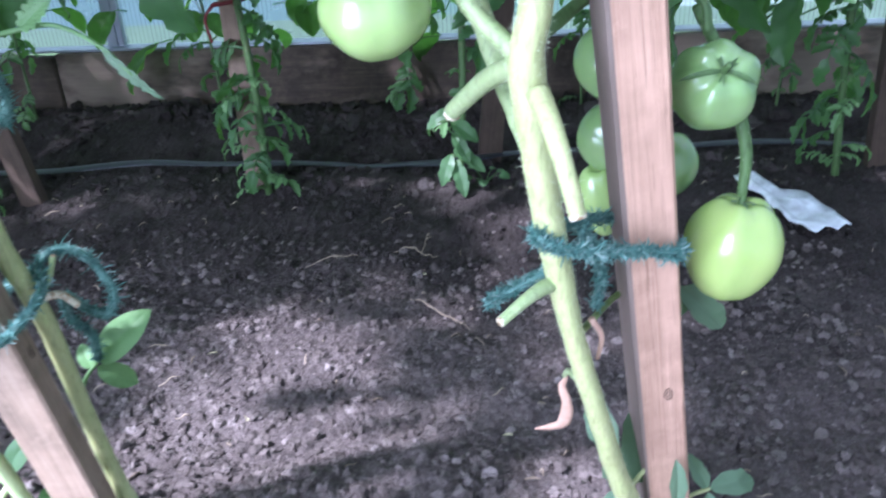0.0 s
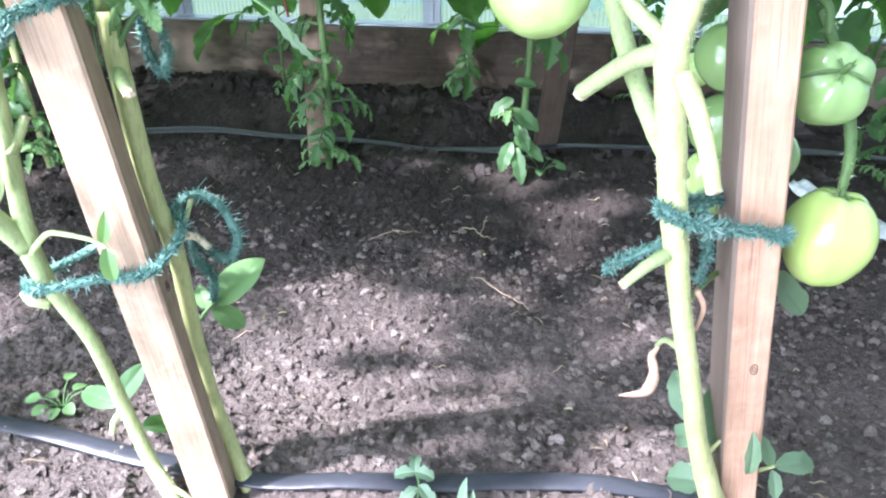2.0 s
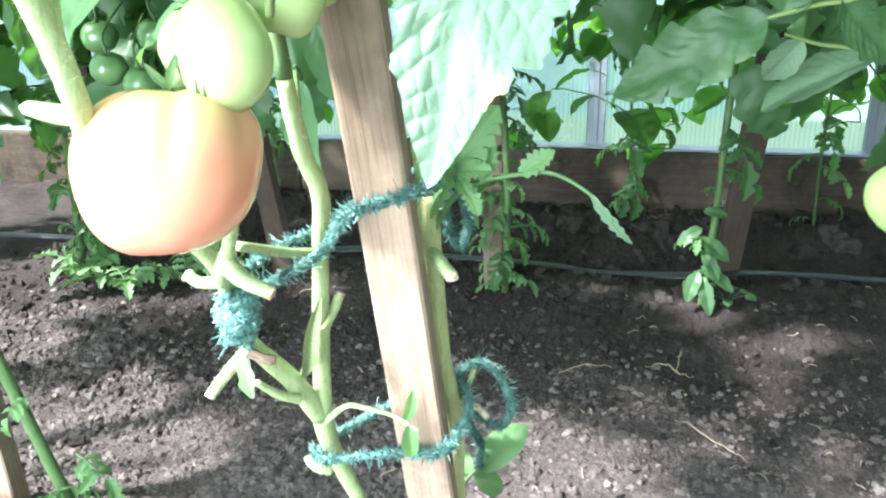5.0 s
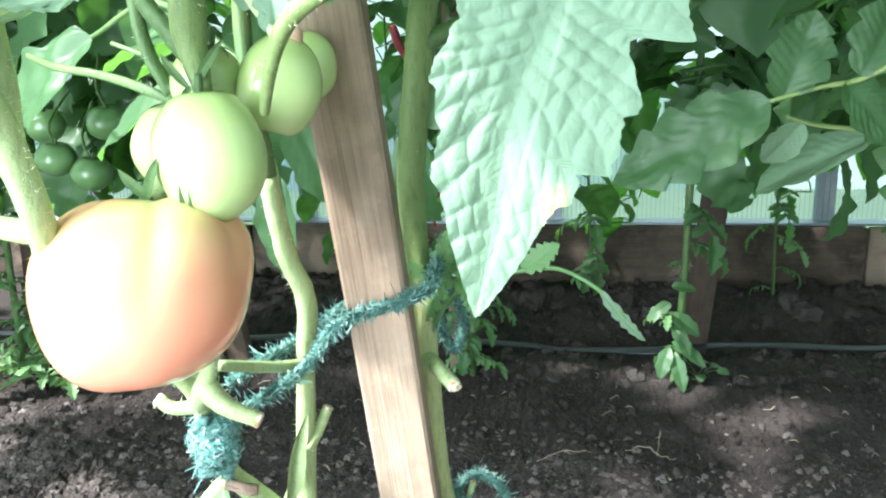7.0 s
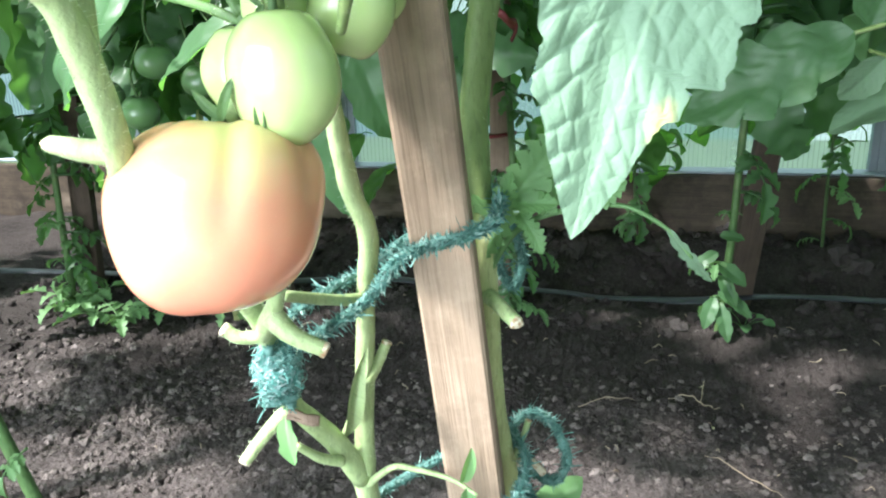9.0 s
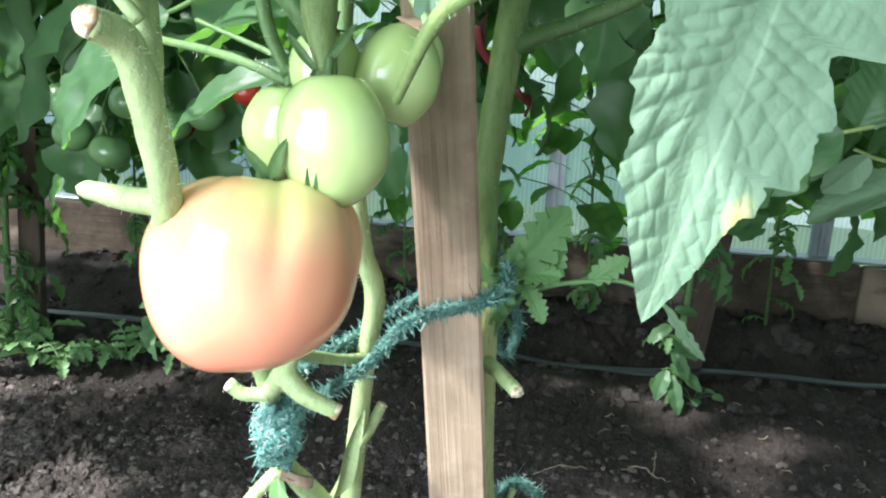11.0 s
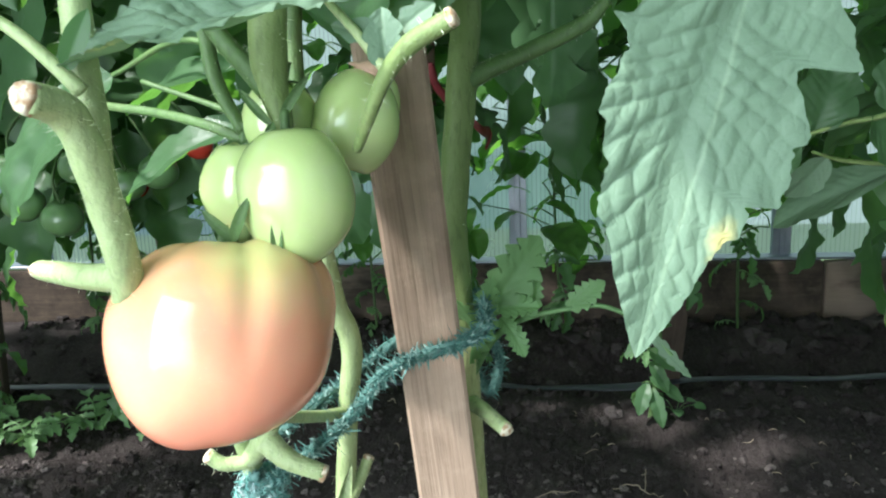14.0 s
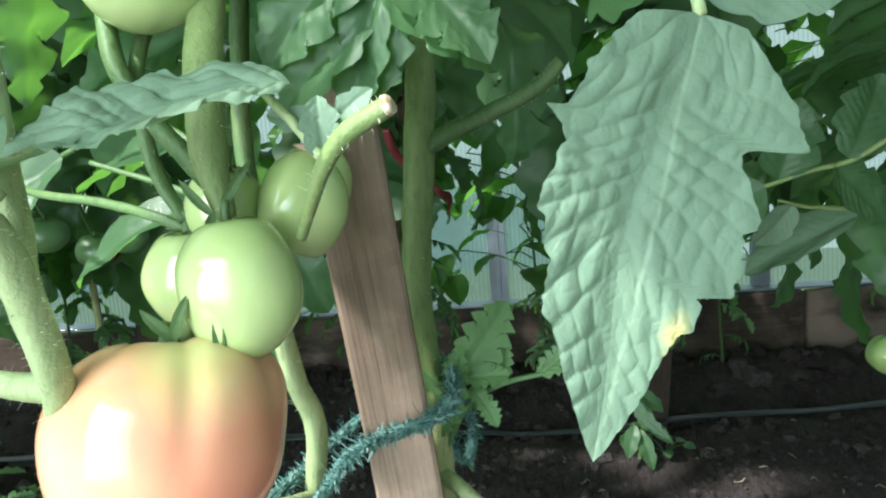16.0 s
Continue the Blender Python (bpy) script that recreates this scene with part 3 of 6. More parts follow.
def aimed(base, tip, normal, roll=0.0):
    """The pose of a leaflet whose base and tip are known and whose upper face looks along normal."""
    b, t = Vector(base), Vector(tip)
    y = (t - b).normalized()
    z = (Vector(normal) - y * y.dot(Vector(normal))).normalized()
    x = y.cross(z)
    return Matrix.Translation(b) @ Matrix((x, y, z)).transposed().to_4x4() @ Matrix.Rotation(radians(roll), 4, "Y")


def fruit_mesh(name, rx, ry, rz, ribs=0.0, nrib=5, point=0.0, shoulder=0.0, material=None, seg=40, rings=26, seed=0, skew=(0, 0), creases=(), square=0.0):
    """A tomato round its own centre, stalk end up: ribs, a dimple at the stalk and a blunt or pointed tip."""
    th = np.linspace(0, np.pi, rings + 1)
    ph = np.linspace(0, 2 * np.pi, seg, endpoint=False)
    T, F = np.meshgrid(th, ph, indexing="ij")
    up = np.clip(np.cos(T), 0, 1)
    rib = 1 + ribs * np.cos(nrib * F + 0.7 * np.sin(F + seed)) * np.sin(T) * (0.35 + 0.65 * up)
    lump = np.array([[noise.noise(Vector((1.3 * np.sin(a) * np.cos(b), 1.3 * np.sin(a) * np.sin(b), 1.3 * np.cos(a) + seed))) for b in ph] for a in th])
    R = rib * (1 + 0.05 * lump) * (1 + square * np.sin(2 * T) ** 2 * np.where(T < 1.6, 1.0, 0.25))
    for az, deep, broad in creases:
        off = (F - radians(az) + np.pi) % (2 * np.pi) - np.pi
        R = R * (1 - deep * np.exp(-((off / broad) ** 2)) * np.sin(T) * np.clip(1.25 * np.cos(T) + 0.45, 0, 1))
    x, y = rx * R * np.sin(T) * np.cos(F), ry * R * np.sin(T) * np.sin(F)
    wide = 1 + shoulder * np.cos(T)
    z = rz * R * np.cos(T) - 0.20 * rz * np.exp(-((T / 0.32) ** 2)) - point * rz * np.exp(-(((np.pi - T) / 0.35) ** 2))
    x, y = x * wide + skew[0] * z, y * wide + skew[1] * z
    verts = np.stack([x, y, z], -1).reshape(-1, 3)
    faces = [(i * seg + k, (i + 1) * seg + k, (i + 1) * seg + (k + 1) % seg, i * seg + (k + 1) % seg) for i in range(rings) for k in range(seg)]
    me = mesh(name, verts, faces, material)
    bm = bmesh.new()
    bm.from_mesh(me)
    bmesh.ops.remove_doubles(bm, verts=bm.verts, dist=1e-6)
    bm.to_mesh(me)
    bm.free()
    return me


def calyx_mesh(size, n=5, seed=0, curl=0.9):
    """A star of narrow sepals round the stalk, with a short bit of stalk."""
    r = np.random.default_rng(seed)
    items = [tube_arrays([(0, 0, -0.002), (0, 0, 0.003), (0.0006, 0, 0.008)], [0.0022, 0.0018, 0.0016], 8, 4)]
    for k in range(n):
        v, f = leaflet_arrays(size * (0.8 + 0.4 * r.random()), size * 0.15, 8, 2, 1, 0.0, 0.5, curl * (0.9 + 0.6 * r.random()), 0, int(r.integers(99)))
        m = Matrix.Rotation(2 * math.pi * (k + 0.25 * r.random()) / n, 4, "Z") @ Matrix.Rotation(0.10 + 0.25 * r.random(), 4, "X")
        items.append((rot(v, m), f))
    v, f = join_arrays(items)
    return mesh("calyx", v, f, STEM_DARK)


def stake(name, foot, head, w, d, turn, material, label, knots=()):
    """A sawn square stake built along its own axis, slightly bowed, with worn, nicked edges."""
    bm = bmesh.new()
    a, b = Vector(foot), Vector(head)
    n, l = 60, (b - a).length
    ax = (b - a).normalized()
    xd = Matrix.Rotation(radians(turn), 3, "Z") @ Vector((1, 0, 0))
    xd = (xd - ax * xd.dot(ax)).normalized()
    yd = ax.cross(xd)
    c = 0.0018
    ring0 = [(w / 2 - c, -d / 2), (w / 2, -d / 2 + c), (w / 2, d / 2 - c), (w / 2 - c, d / 2), (-w / 2 + c, d / 2), (-w / 2, d / 2 - c), (-w / 2, -d / 2 + c), (-w / 2 + c, -d / 2)]
    rows = []
    for i in range(n + 1):
        z = l * i / n
        bow = 0.0012 * math.sin(3.0 * i / n + 9 * a.x)
        rr = []
        for k, (px, py) in enumerate(ring0):
            e = 0.035 * noise.noise(Vector((a.x * 9 + k * 0.7, 6.0 * i / n + k, 3.0)))
            nick = noise.noise(Vector((a.x * 31 + (k // 2) * 5.1, 38.0 * i / n, 7.0)))
            e -= 0.05 * max(nick - 0.35, 0.0)
            rr.append(bm.verts.new((px * (1 + e) + bow, py * (1 + e), z)))
        rows.append(rr)
    for i in range(n):
        for k in range(8):
            bm.faces.new((rows[i][k], rows[i][(k + 1) % 8], rows[i + 1][(k + 1) % 8], rows[i + 1][k]))
    bm.faces.new(list(reversed(rows[0])))
    bm.faces.new(rows[-1])
    bmesh.ops.recalc_face_normals(bm, faces=bm.faces)
    ob = part(name, bm_mesh(name, bm, material, False), at=Matrix.Translation(a) @ Matrix((xd, yd, ax)).transposed().to_4x4())
    tagged(ob, label, "stake", "plant stakes")
    for u, px, face in knots:
        m = Matrix.Translation((px, -d / 2 - 0.0002, u * l)) @ Matrix(((1, 0, 0), (0, 0, -1), (0, 1, 0))).to_4x4()
        if face == "side":
            m = Matrix.Translation((w / 2 + 0.0002, px, u * l)) @ Matrix(((0, 0, 1), (1, 0, 0), (0, 1, 0))).to_4x4()
        items = [tube_arrays([(r0 * math.cos(t), 1.7 * r0 * math.sin(t), 0.0) for t in np.linspace(0, 6.283, 9)], [0.0003, 0.0003], 6, 4, 0.4) for r0 in (0.0012, 0.0026)]
        part("knot", mesh("knot", *join_arrays(items), STAKE_DARK), ob, "dark oval wood knot", m)
    return ob


# ---------------------------------------------------------------- ground
WALL_Y = 1.66


def soil_height(x, y, fine=True):
    near = min(max((0.34 - y) / 0.20, 0.0), 1.0)
    z = 0.028 + 0.055 * near * near * (3 - 2 * near)
    back = min(max((-0.05 - y) / 0.25, 0.0), 1.0)
    z -= 0.06 * back
    dip = math.exp(-(((y - 1.27 - 0.04 * math.sin(3 * x)) / 0.10) ** 2))
    z -= 0.055 * dip * (0.75 + 0.25 * math.sin(5 * x + 1))
    z += 0.02 * math.exp(-(((y - 1.50) / 0.10) ** 2))
    z -= 0.060 * math.exp(-(((x - 0.325) / 0.055) ** 2) - (((y - 0.090) / 0.034) ** 2))
    z += 0.020 * noise.noise(Vector((x * 3.1, y * 3.1, 0.4))) + 0.010 * noise.noise(Vector((x * 9, y * 9, 2.4)))
    if fine:
        z += 0.006 * noise.noise(Vector((x * 30, y * 30, 1.0))) + 0.009 * abs(noise.noise(Vector((x * 75, y * 75, 5.0)))) + 0.0045 * noise.noise(Vector((x * 170, y * 170, 8.0)))
    return z


def make_soil():
    xs = np.concatenate([np.linspace(-3.2, -1.0, 60)[:-1], np.linspace(-1.0, 1.1, 560), np.linspace(1.1, 3.2, 60)[1:]])
    ys = np.concatenate([np.linspace(-1.18, -0.12, 22)[:-1], np.linspace(-0.12, 0.75, 240)[:-1], np.linspace(0.75, WALL_Y + 0.02, 100)])
    v = [(x, y, soil_height(x, y)) for y in ys for x in xs]
    n = len(xs)
    f = [(j * n + i, j * n + i + 1, (j + 1) * n + i + 1, (j + 1) * n + i) for j in range(len(ys) - 1) for i in range(n - 1)]
    return part("ground", mesh("ground", v, f, SOIL))


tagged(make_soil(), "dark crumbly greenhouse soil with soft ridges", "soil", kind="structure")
outer = mesh("lawn", [(-60, -60, -0.16), (60, -60, -0.16), (60, 60, -0.16), (-60, 60, -0.16)], [(0, 1, 2, 3)], GRASS, False)
tagged(part("lawn", outer), "grass outside the greenhouse", "grass", kind="structure")

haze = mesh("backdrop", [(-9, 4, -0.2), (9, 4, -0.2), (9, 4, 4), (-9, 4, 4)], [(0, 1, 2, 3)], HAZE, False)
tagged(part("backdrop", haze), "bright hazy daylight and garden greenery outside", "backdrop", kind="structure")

BLANKS = []
for sub in (1, 2):
    blank = bmesh.new()
    bmesh.ops.create_icosphere(blank, subdivisions=sub, radius=1.0)
    blank.verts.index_update()
    BLANKS.append((np.array([v.co[:] for v in blank.verts]), [tuple(v.index for v in f.verts) for f in blank.faces]))
    blank.free()


def scatter_clods(name, count, box, sizes, label, power=3.0, sink=0.2, patchy=4.5, material=None, fade=None):
    """Broken lumps of soil lying in and on the surface."""
    vs, fs, n = [], [], 0
    x0, x1, y0, y1 = box
    done = 0
    while done < count:
        x, y = rng.uniform(x0, x1), rng.uniform(y0, y1)
        thick = 0.5 + 0.5 * noise.noise(Vector((x * patchy, y * patchy, 9.0)))
        if rng.random() > 0.10 + 1.1 * thick or (fade and rng.random() > (fade[1] - y) / (fade[1] - fade[0]) + 0.35 * noise.noise(Vector((x * 7, y * 7, 3.0)))):
            continue
        done += 1
        s = sizes[0] + (sizes[1] - sizes[0]) * rng.random() ** power
        bv, bf = BLANKS[1 if s > 0.0042 else 0]
        sc = s * np.array([1, 0.75 + 0.4 * rng.random(), 0.6 + 0.4 * rng.random()])
        k = rng.random(3) * 50
        lump = np.array([noise.noise(Vector(1.3 * p + k)) + 0.7 * noise.noise(Vector(3.1 * p + k)) for p in bv])
        v = bv * (1 + 0.85 * lump[:, None]) * sc
        a = rng.random() * 6.283
        c, si = math.cos(a), math.sin(a)
        v = np.stack([v[:, 0] * c - v[:, 1] * si + x, v[:, 0] * si + v[:, 1] * c + y, v[:, 2] + soil_height(x, y) + sink * s], -1)
        vs.append(v)
        fs += [tuple(i + n for i in f) for f in bf]
        n += len(v)
    ob = part(name, mesh(name, np.vstack(vs), fs, material or CLOD, False))
    return tagged(ob, label, "soil", kind="stuff")


scatter_clods("soil_clods", 40000, (-0.72, 0.70, -0.02, 0.85), (0.0006, 0.0072), "loose grey-brown crumbs and clods of dry soil", 7.0, -0.12, 7.0, CLOD_DRY_SUNLIT, (0.40, 0.85))
scatter_clods("soil_clods", 7000, (-1.25, -0.70, 0.1, 0.85), (0.0010, 0.0085), "loose grey-brown clods of dry soil under the near row", 4.5, -0.12, 6.0, CLOD_DRY_SUNLIT, (0.55, 0.85))
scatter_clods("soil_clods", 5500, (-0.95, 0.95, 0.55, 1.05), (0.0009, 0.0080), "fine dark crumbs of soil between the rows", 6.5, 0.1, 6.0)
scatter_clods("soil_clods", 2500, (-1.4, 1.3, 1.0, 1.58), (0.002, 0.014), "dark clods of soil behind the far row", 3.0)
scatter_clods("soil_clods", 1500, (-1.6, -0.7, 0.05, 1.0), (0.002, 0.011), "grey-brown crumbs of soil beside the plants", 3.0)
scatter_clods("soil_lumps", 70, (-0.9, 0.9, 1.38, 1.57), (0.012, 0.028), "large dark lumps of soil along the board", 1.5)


def scatter_straw(count):
    vs, fs = [], []
    for _ in range(count):
        x, y = rng.uniform(-0.7, 0.8), rng.uniform(0.1, 1.2)
        a, l = rng.random() * 6.283, 0.006 + 0.022 * rng.random() ** 2
        bend = rng.normal() * 0.4
        p = []
        for k in range(4):
            u = k / 3
            px, py = x + l * u * math.cos(a + bend * u), y + l * u * math.sin(a + bend * u)
            p.append((px, py, soil_height(px, py) + 0.004 + 0.002 * math.sin(3 * u)))
        v, f = tube_arrays(p, [0.0006, 0.0009, 0.0004], 4, 2, 0.0)
        n = len(vs)
        vs += list(v)
        fs += [tuple(i + n for i in q) for q in f]
    tagged(part("straw_bits", mesh("straw_bits", vs, fs, STRAW)), "dry stalks and root bits on the soil", "straw", kind="stuff")


scatter_straw(150)


def twig(pts, r, label):
    flat = spline([(x, y, dz) for x, y, dz in pts], 4)
    pts = [(x + 0.0022 * noise.noise(Vector((90 * x, 90 * y, 1))), y + 0.0035 * noise.noise(Vector((90 * x, 90 * y, 7))), soil_height(x, y) + 0.004 + dz) for x, y, dz in flat]
    v, f = tube_arrays(pts, [0.7 * r, r, 0.8 * r, 0.4 * r], 6, 3, 0.5)
    tagged(part("twig", mesh("twig", v, f, STRAW)), label, "twig", "dry twigs")


twig([(0.03, 0.745, 0), (0.06, 0.74, 0.006), (0.075, 0.735, 0.004), (0.10, 0.725, 0)], 0.0009, "pale forked dry twig on the soil")
twig([(0.075, 0.735, 0.003), (0.08, 0.77, 0.010), (0.085, 0.79, 0.004)], 0.0008, "short pale dry twig on the soil")
twig([(0.07, 0.60, 0), (0.10, 0.57, 0.004), (0.135, 0.535, 0.002), (0.155, 0.52, 0)], 0.0009, "thin dry root lying on the soil")
twig([(-0.10, 0.70, 0), (-0.06, 0.72, 0.003), (-0.02, 0.725, 0)], 0.0008, "thin dry root lying on the soil")


def flake(x, y, l, w, turn, label):
    z = soil_height(x, y) + 0.006
    v, f = leaflet_arrays(l, w, 8, 3, 1, 0.0, 0.5, 0.8, 0.0, 77)
    tagged(part("leaf_scrap", mesh("leaf_scrap", v, f, STRAW_PALE), at=leaf_pose((x, y, z), turn, 12, 20)), label, "leaf scrap", "leaf scraps")


flake(-0.083, 0.330, 0.014, 0.006, 20, "pale yellow leaf scrap lying on the soil")
flake(0.205, 0.296, 0.012, 0.005, 70, "pale buff leaf scrap lying on the soil")
flake(-0.160, 0.462, 0.016, 0.004, 95, "pale dry stalk scrap lying on the soil")
flake(0.085, 0.66, 0.010, 0.006, 0, "pale yellow leaf scrap lying on the soil")


def drip_tape(name, pts, label, w=0.0115):
    """Flat irrigation tape with a fold, lying on the soil."""
    c = spline([(x, y, z) for x, y, z in pts], 12)
    t, _, _ = frames(c)
    vs, fs = [], []
    prof = [(-1, 0.0), (-0.85, 0.0016), (-0.3, 0.0030), (0.3, 0.0030), (0.85, 0.0016), (1, 0.0), (0.8, -0.0012), (-0.8, -0.0012)]
    for i, p in enumerate(c):
        side = np.cross(t[i], (0, 0, 1))
        side /= np.linalg.norm(side)
        tilt = 0.28 * noise.noise(Vector((p[0] * 5, p[1] * 5, 1)))
        puff = 1 + 0.5 * noise.noise(Vector((p[0] * 9, p[1] * 9, 4)))
        for u, h in prof:
            vs.append(p + side * u * w + np.array([0, 0, 1]) * (h * puff + tilt * u * w))
    m = len(prof)
    for i in range(len(c) - 1):
        for k in range(m):
            fs.append((i * m + k, i * m + (k + 1) % m, (i + 1) * m + (k + 1) % m, (i + 1) * m + k))
    return tagged(part(name, mesh(name, vs, fs, TAPE)), label, "irrigation tape", "drip tapes")


def on_soil(pts, lift=0.007):
    return [(x, y, soil_height(x, y, False) + lift) for x, y in pts]


drip_tape("drip_tape", on_soil([(-1.6, 0.27), (-0.95, 0.21), (-0.60, 0.175), (-0.45, 0.158), (-0.32, 0.142), (-0.195, 0.125), (-0.08, 0.112), (0.0, 0.116), (0.08, 0.130), (0.14, 0.139), (0.22, 0.142), (0.30, 0.146), (0.42, 0.15), (0.60, 0.155), (1.0, 0.16), (1.6, 0.16)]), "flat black drip tape lying on the soil", 0.0100)
drip_tape("drip_tape", on_soil([(-2.2, 1.02), (-1.6, 1.04), (-1.1, 1.08), (-0.75, 1.12), (-0.545, 1.155), (-0.4, 1.17), (-0.265, 1.185), (-0.16, 1.205), (-0.084, 1.21), (0.0, 1.19), (0.10, 1.15), (0.25, 1.165), (0.49, 1.20), (0.8, 1.21), (1.4, 1.20), (2.0, 1.2)], 0.022), "flat black drip tape behind the far row", 0.0135)

# ---------------------------------------------------------------- greenhouse shell


def box_mesh(name, size, material, bevel=0.002, segs=1, cuts=0, rough=0.0):
    bm = bmesh.new()
    bmesh.ops.create_cube(bm, size=1.0)
    bmesh.ops.scale(bm, vec=size, verts=bm.verts)
    if cuts:
        long = max(range(3), key=lambda k: size[k])
        bmesh.ops.subdivide_edges(bm, edges=[e for e in bm.edges if abs(abs((e.verts[0].co - e.verts[1].co)[long]) - size[long]) < 1e-6], cuts=cuts)
    if bevel:
        bmesh.ops.bevel(bm, geom=[e for e in bm.edges if e.is_manifold and e.calc_face_angle() > 0.5], offset=bevel, segments=segs, affect="EDGES")
    if rough:
        for v in bm.verts:
            v.co += Vector((0, 1, 1)) * rough * noise.noise(v.co * 6)
    return bm_mesh(name, bm, material, False)


def board(x0, x1, top, label, y=1.605, h=0.26):
    me = box_mesh("bed_board", (x1 - x0, 0.032, h), BOARD, 0.003, 2, 24, 0.005)
    tagged(part("bed_board", me, at=pose((x0 + x1) / 2, y, top - h / 2)), label, "board", "bed boards", "structure")


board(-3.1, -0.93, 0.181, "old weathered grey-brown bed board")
board(-0.925, 0.62, 0.184, "old weathered brown bed board with dark stains")
board(0.625, 3.1, 0.183, "old weathered grey-brown bed board")
sill = box_mesh("sill", (6.2, 0.055, 0.006), METAL, 0.001)
tagged(part("sill", sill, at=pose(0, 1.634, 0.188)), "galvanised steel sill on the bed board", "sill", kind="structure")


def post(x, y, label):
    """A folded galvanised post: web and two flanges."""
    t = thing("metal_post", label, "post", pose(x, y, 0.19), "greenhouse posts", "structure")
    part("web", box_mesh("web", (0.044, 0.003, 2.0), METAL, 0.0008), t, at=pose(0, 0, 1.0))
    for s in (-1, 1):
        part("flange", box_mesh("flange", (0.003, 0.020, 2.0), METAL, 0.0008), t, at=pose(s * 0.0205, 0.0115, 1.0))
    part("groove", box_mesh("groove", (0.012, 0.004, 2.0), METAL, 0.001), t, at=pose(0, -0.0035, 1.0))


for x in (-2.75, -2.09, -1.435, -0.780, -0.118, 0.535, 1.19, 1.85, 2.5):
    post(x, WALL_Y - 0.018, "grey galvanised steel greenhouse post")


def sheet(name, corners, label):
    """A polycarbonate sheet 6 mm thick."""
    a, b, c, d = (Vector(p) for p in corners)
    n = (b - a).cross(d - a).normalized() * 0.006
    v = [a, b, c, d, a + n, b + n, c + n, d + n]
    f = [(3, 2, 1, 0), (4, 5, 6, 7), (0, 1, 5, 4), (1, 2, 6, 5), (2, 3, 7, 6), (3, 0, 4, 7)]
    ob = part(name, mesh(name, v, f, POLY, False))
    ob.visible_shadow = False
    return tagged(ob, label, "wall", kind="structure")


for k, (a, b) in enumerate(((-3.2, -1.437), (-1.433, 0.533), (0.537, 3.2))):
    sheet(f"window_{k + 1}", [(a, WALL_Y, 0.185), (b, WALL_Y, 0.185), (b, WALL_Y, 2.1), (a, WALL_Y, 2.1)], "milky ribbed polycarbonate sheet of the greenhouse wall")
sheet("wall_west", [(-3.2, -1.18, 0.0), (-3.2, WALL_Y, 0.0), (-3.2, WALL_Y, 2.1), (-3.2, -1.18, 2.1)], "milky polycarbonate end wall")
sheet("wall_east", [(3.2, WALL_Y, 0.0), (3.2, -1.18, 0.0), (3.2, -1.18, 2.1), (3.2, WALL_Y, 2.1)], "milky polycarbonate end wall")
sheet("wall_south", [(3.2, -1.18, 0.0), (-3.2, -1.18, 0.0), (-3.2, -1.18, 2.1), (3.2, -1.18, 2.1)], "milky polycarbonate side wall")
sheet("ceiling", [(-3.2, -1.18, 2.12), (3.2, -1.18, 2.12), (3.2, WALL_Y, 2.12), (-3.2, WALL_Y, 2.12)], "milky polycarbonate roof")

# ---------------------------------------------------------------- stakes
stake("wooden_stake", (-0.1060, 0.1060, 0.02), (-0.1650, -0.0040, 0.86), 0.0322, 0.023, 8, STAKE, "weathered pale wooden stake beside a tomato plant", ((0.335, 0.002, "side"),))
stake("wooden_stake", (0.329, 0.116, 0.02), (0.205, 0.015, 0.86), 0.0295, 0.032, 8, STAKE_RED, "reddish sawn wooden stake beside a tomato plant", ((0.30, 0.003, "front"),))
stake("wooden_stake", (-0.270, 1.05, -0.02), (-0.262, 1.05, 1.15), 0.036, 0.022, 5, STAKE_OLD, "brown wooden stake in the far row")
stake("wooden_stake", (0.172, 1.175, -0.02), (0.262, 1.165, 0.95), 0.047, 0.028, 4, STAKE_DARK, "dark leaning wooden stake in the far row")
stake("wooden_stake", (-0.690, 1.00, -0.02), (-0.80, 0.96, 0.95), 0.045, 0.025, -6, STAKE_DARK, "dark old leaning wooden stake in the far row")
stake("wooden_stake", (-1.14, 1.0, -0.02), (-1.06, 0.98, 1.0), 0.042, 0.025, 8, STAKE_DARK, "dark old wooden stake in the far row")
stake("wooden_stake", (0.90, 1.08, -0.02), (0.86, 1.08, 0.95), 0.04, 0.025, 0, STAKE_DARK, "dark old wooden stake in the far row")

# ---------------------------------------------------------------- near plants


def cut_end(at, way, r, parent):
    """The pale dried face of a pruned stub."""
    w = np.array(way, float)
    w /= np.linalg.norm(w)
    a = np.array(at)
    v, f = tube_arrays([a - w * r * 0.3, a + w * r * 0.25, a + w * r * 0.45], [r * 1.02, r * 0.98, r * 0.55], 9, 3, 0.25)
    part("cut_face", mesh("cut_face", v, f, CUT), parent, "pale dried cut face")


def stub(pts, radii, plant, material=None, hair=40):
    ob = tube("stub", pts, radii, material or STEM, plant, "pruned side shoot with a cut end")
    p = np.array(pts)
    cut_end(p[-1], p[-1] - p[-2], radii[-1], ob)
    if hair:
        fuzz(pts, radii, hair, ob)
    return ob


def stem(pts, radii, plant, hair=300, material=None, label="", seg=14):
    ob = tube("stem", pts, radii, material or STEM, plant, label, seg=seg, rough=0.10)
    if hair:
        fuzz(pts, radii, hair, ob)
    return ob


def leaflet(name, parent, base, tip, normal, width, material, label="", nu=16, nv=6, **kw):
    l = (Vector(tip) - Vector(base)).length
    v, f = leaflet_arrays(l, width, nu, nv, **kw)
    return part(name, mesh(name, v, f, material), parent, label, aimed(base, tip, normal))


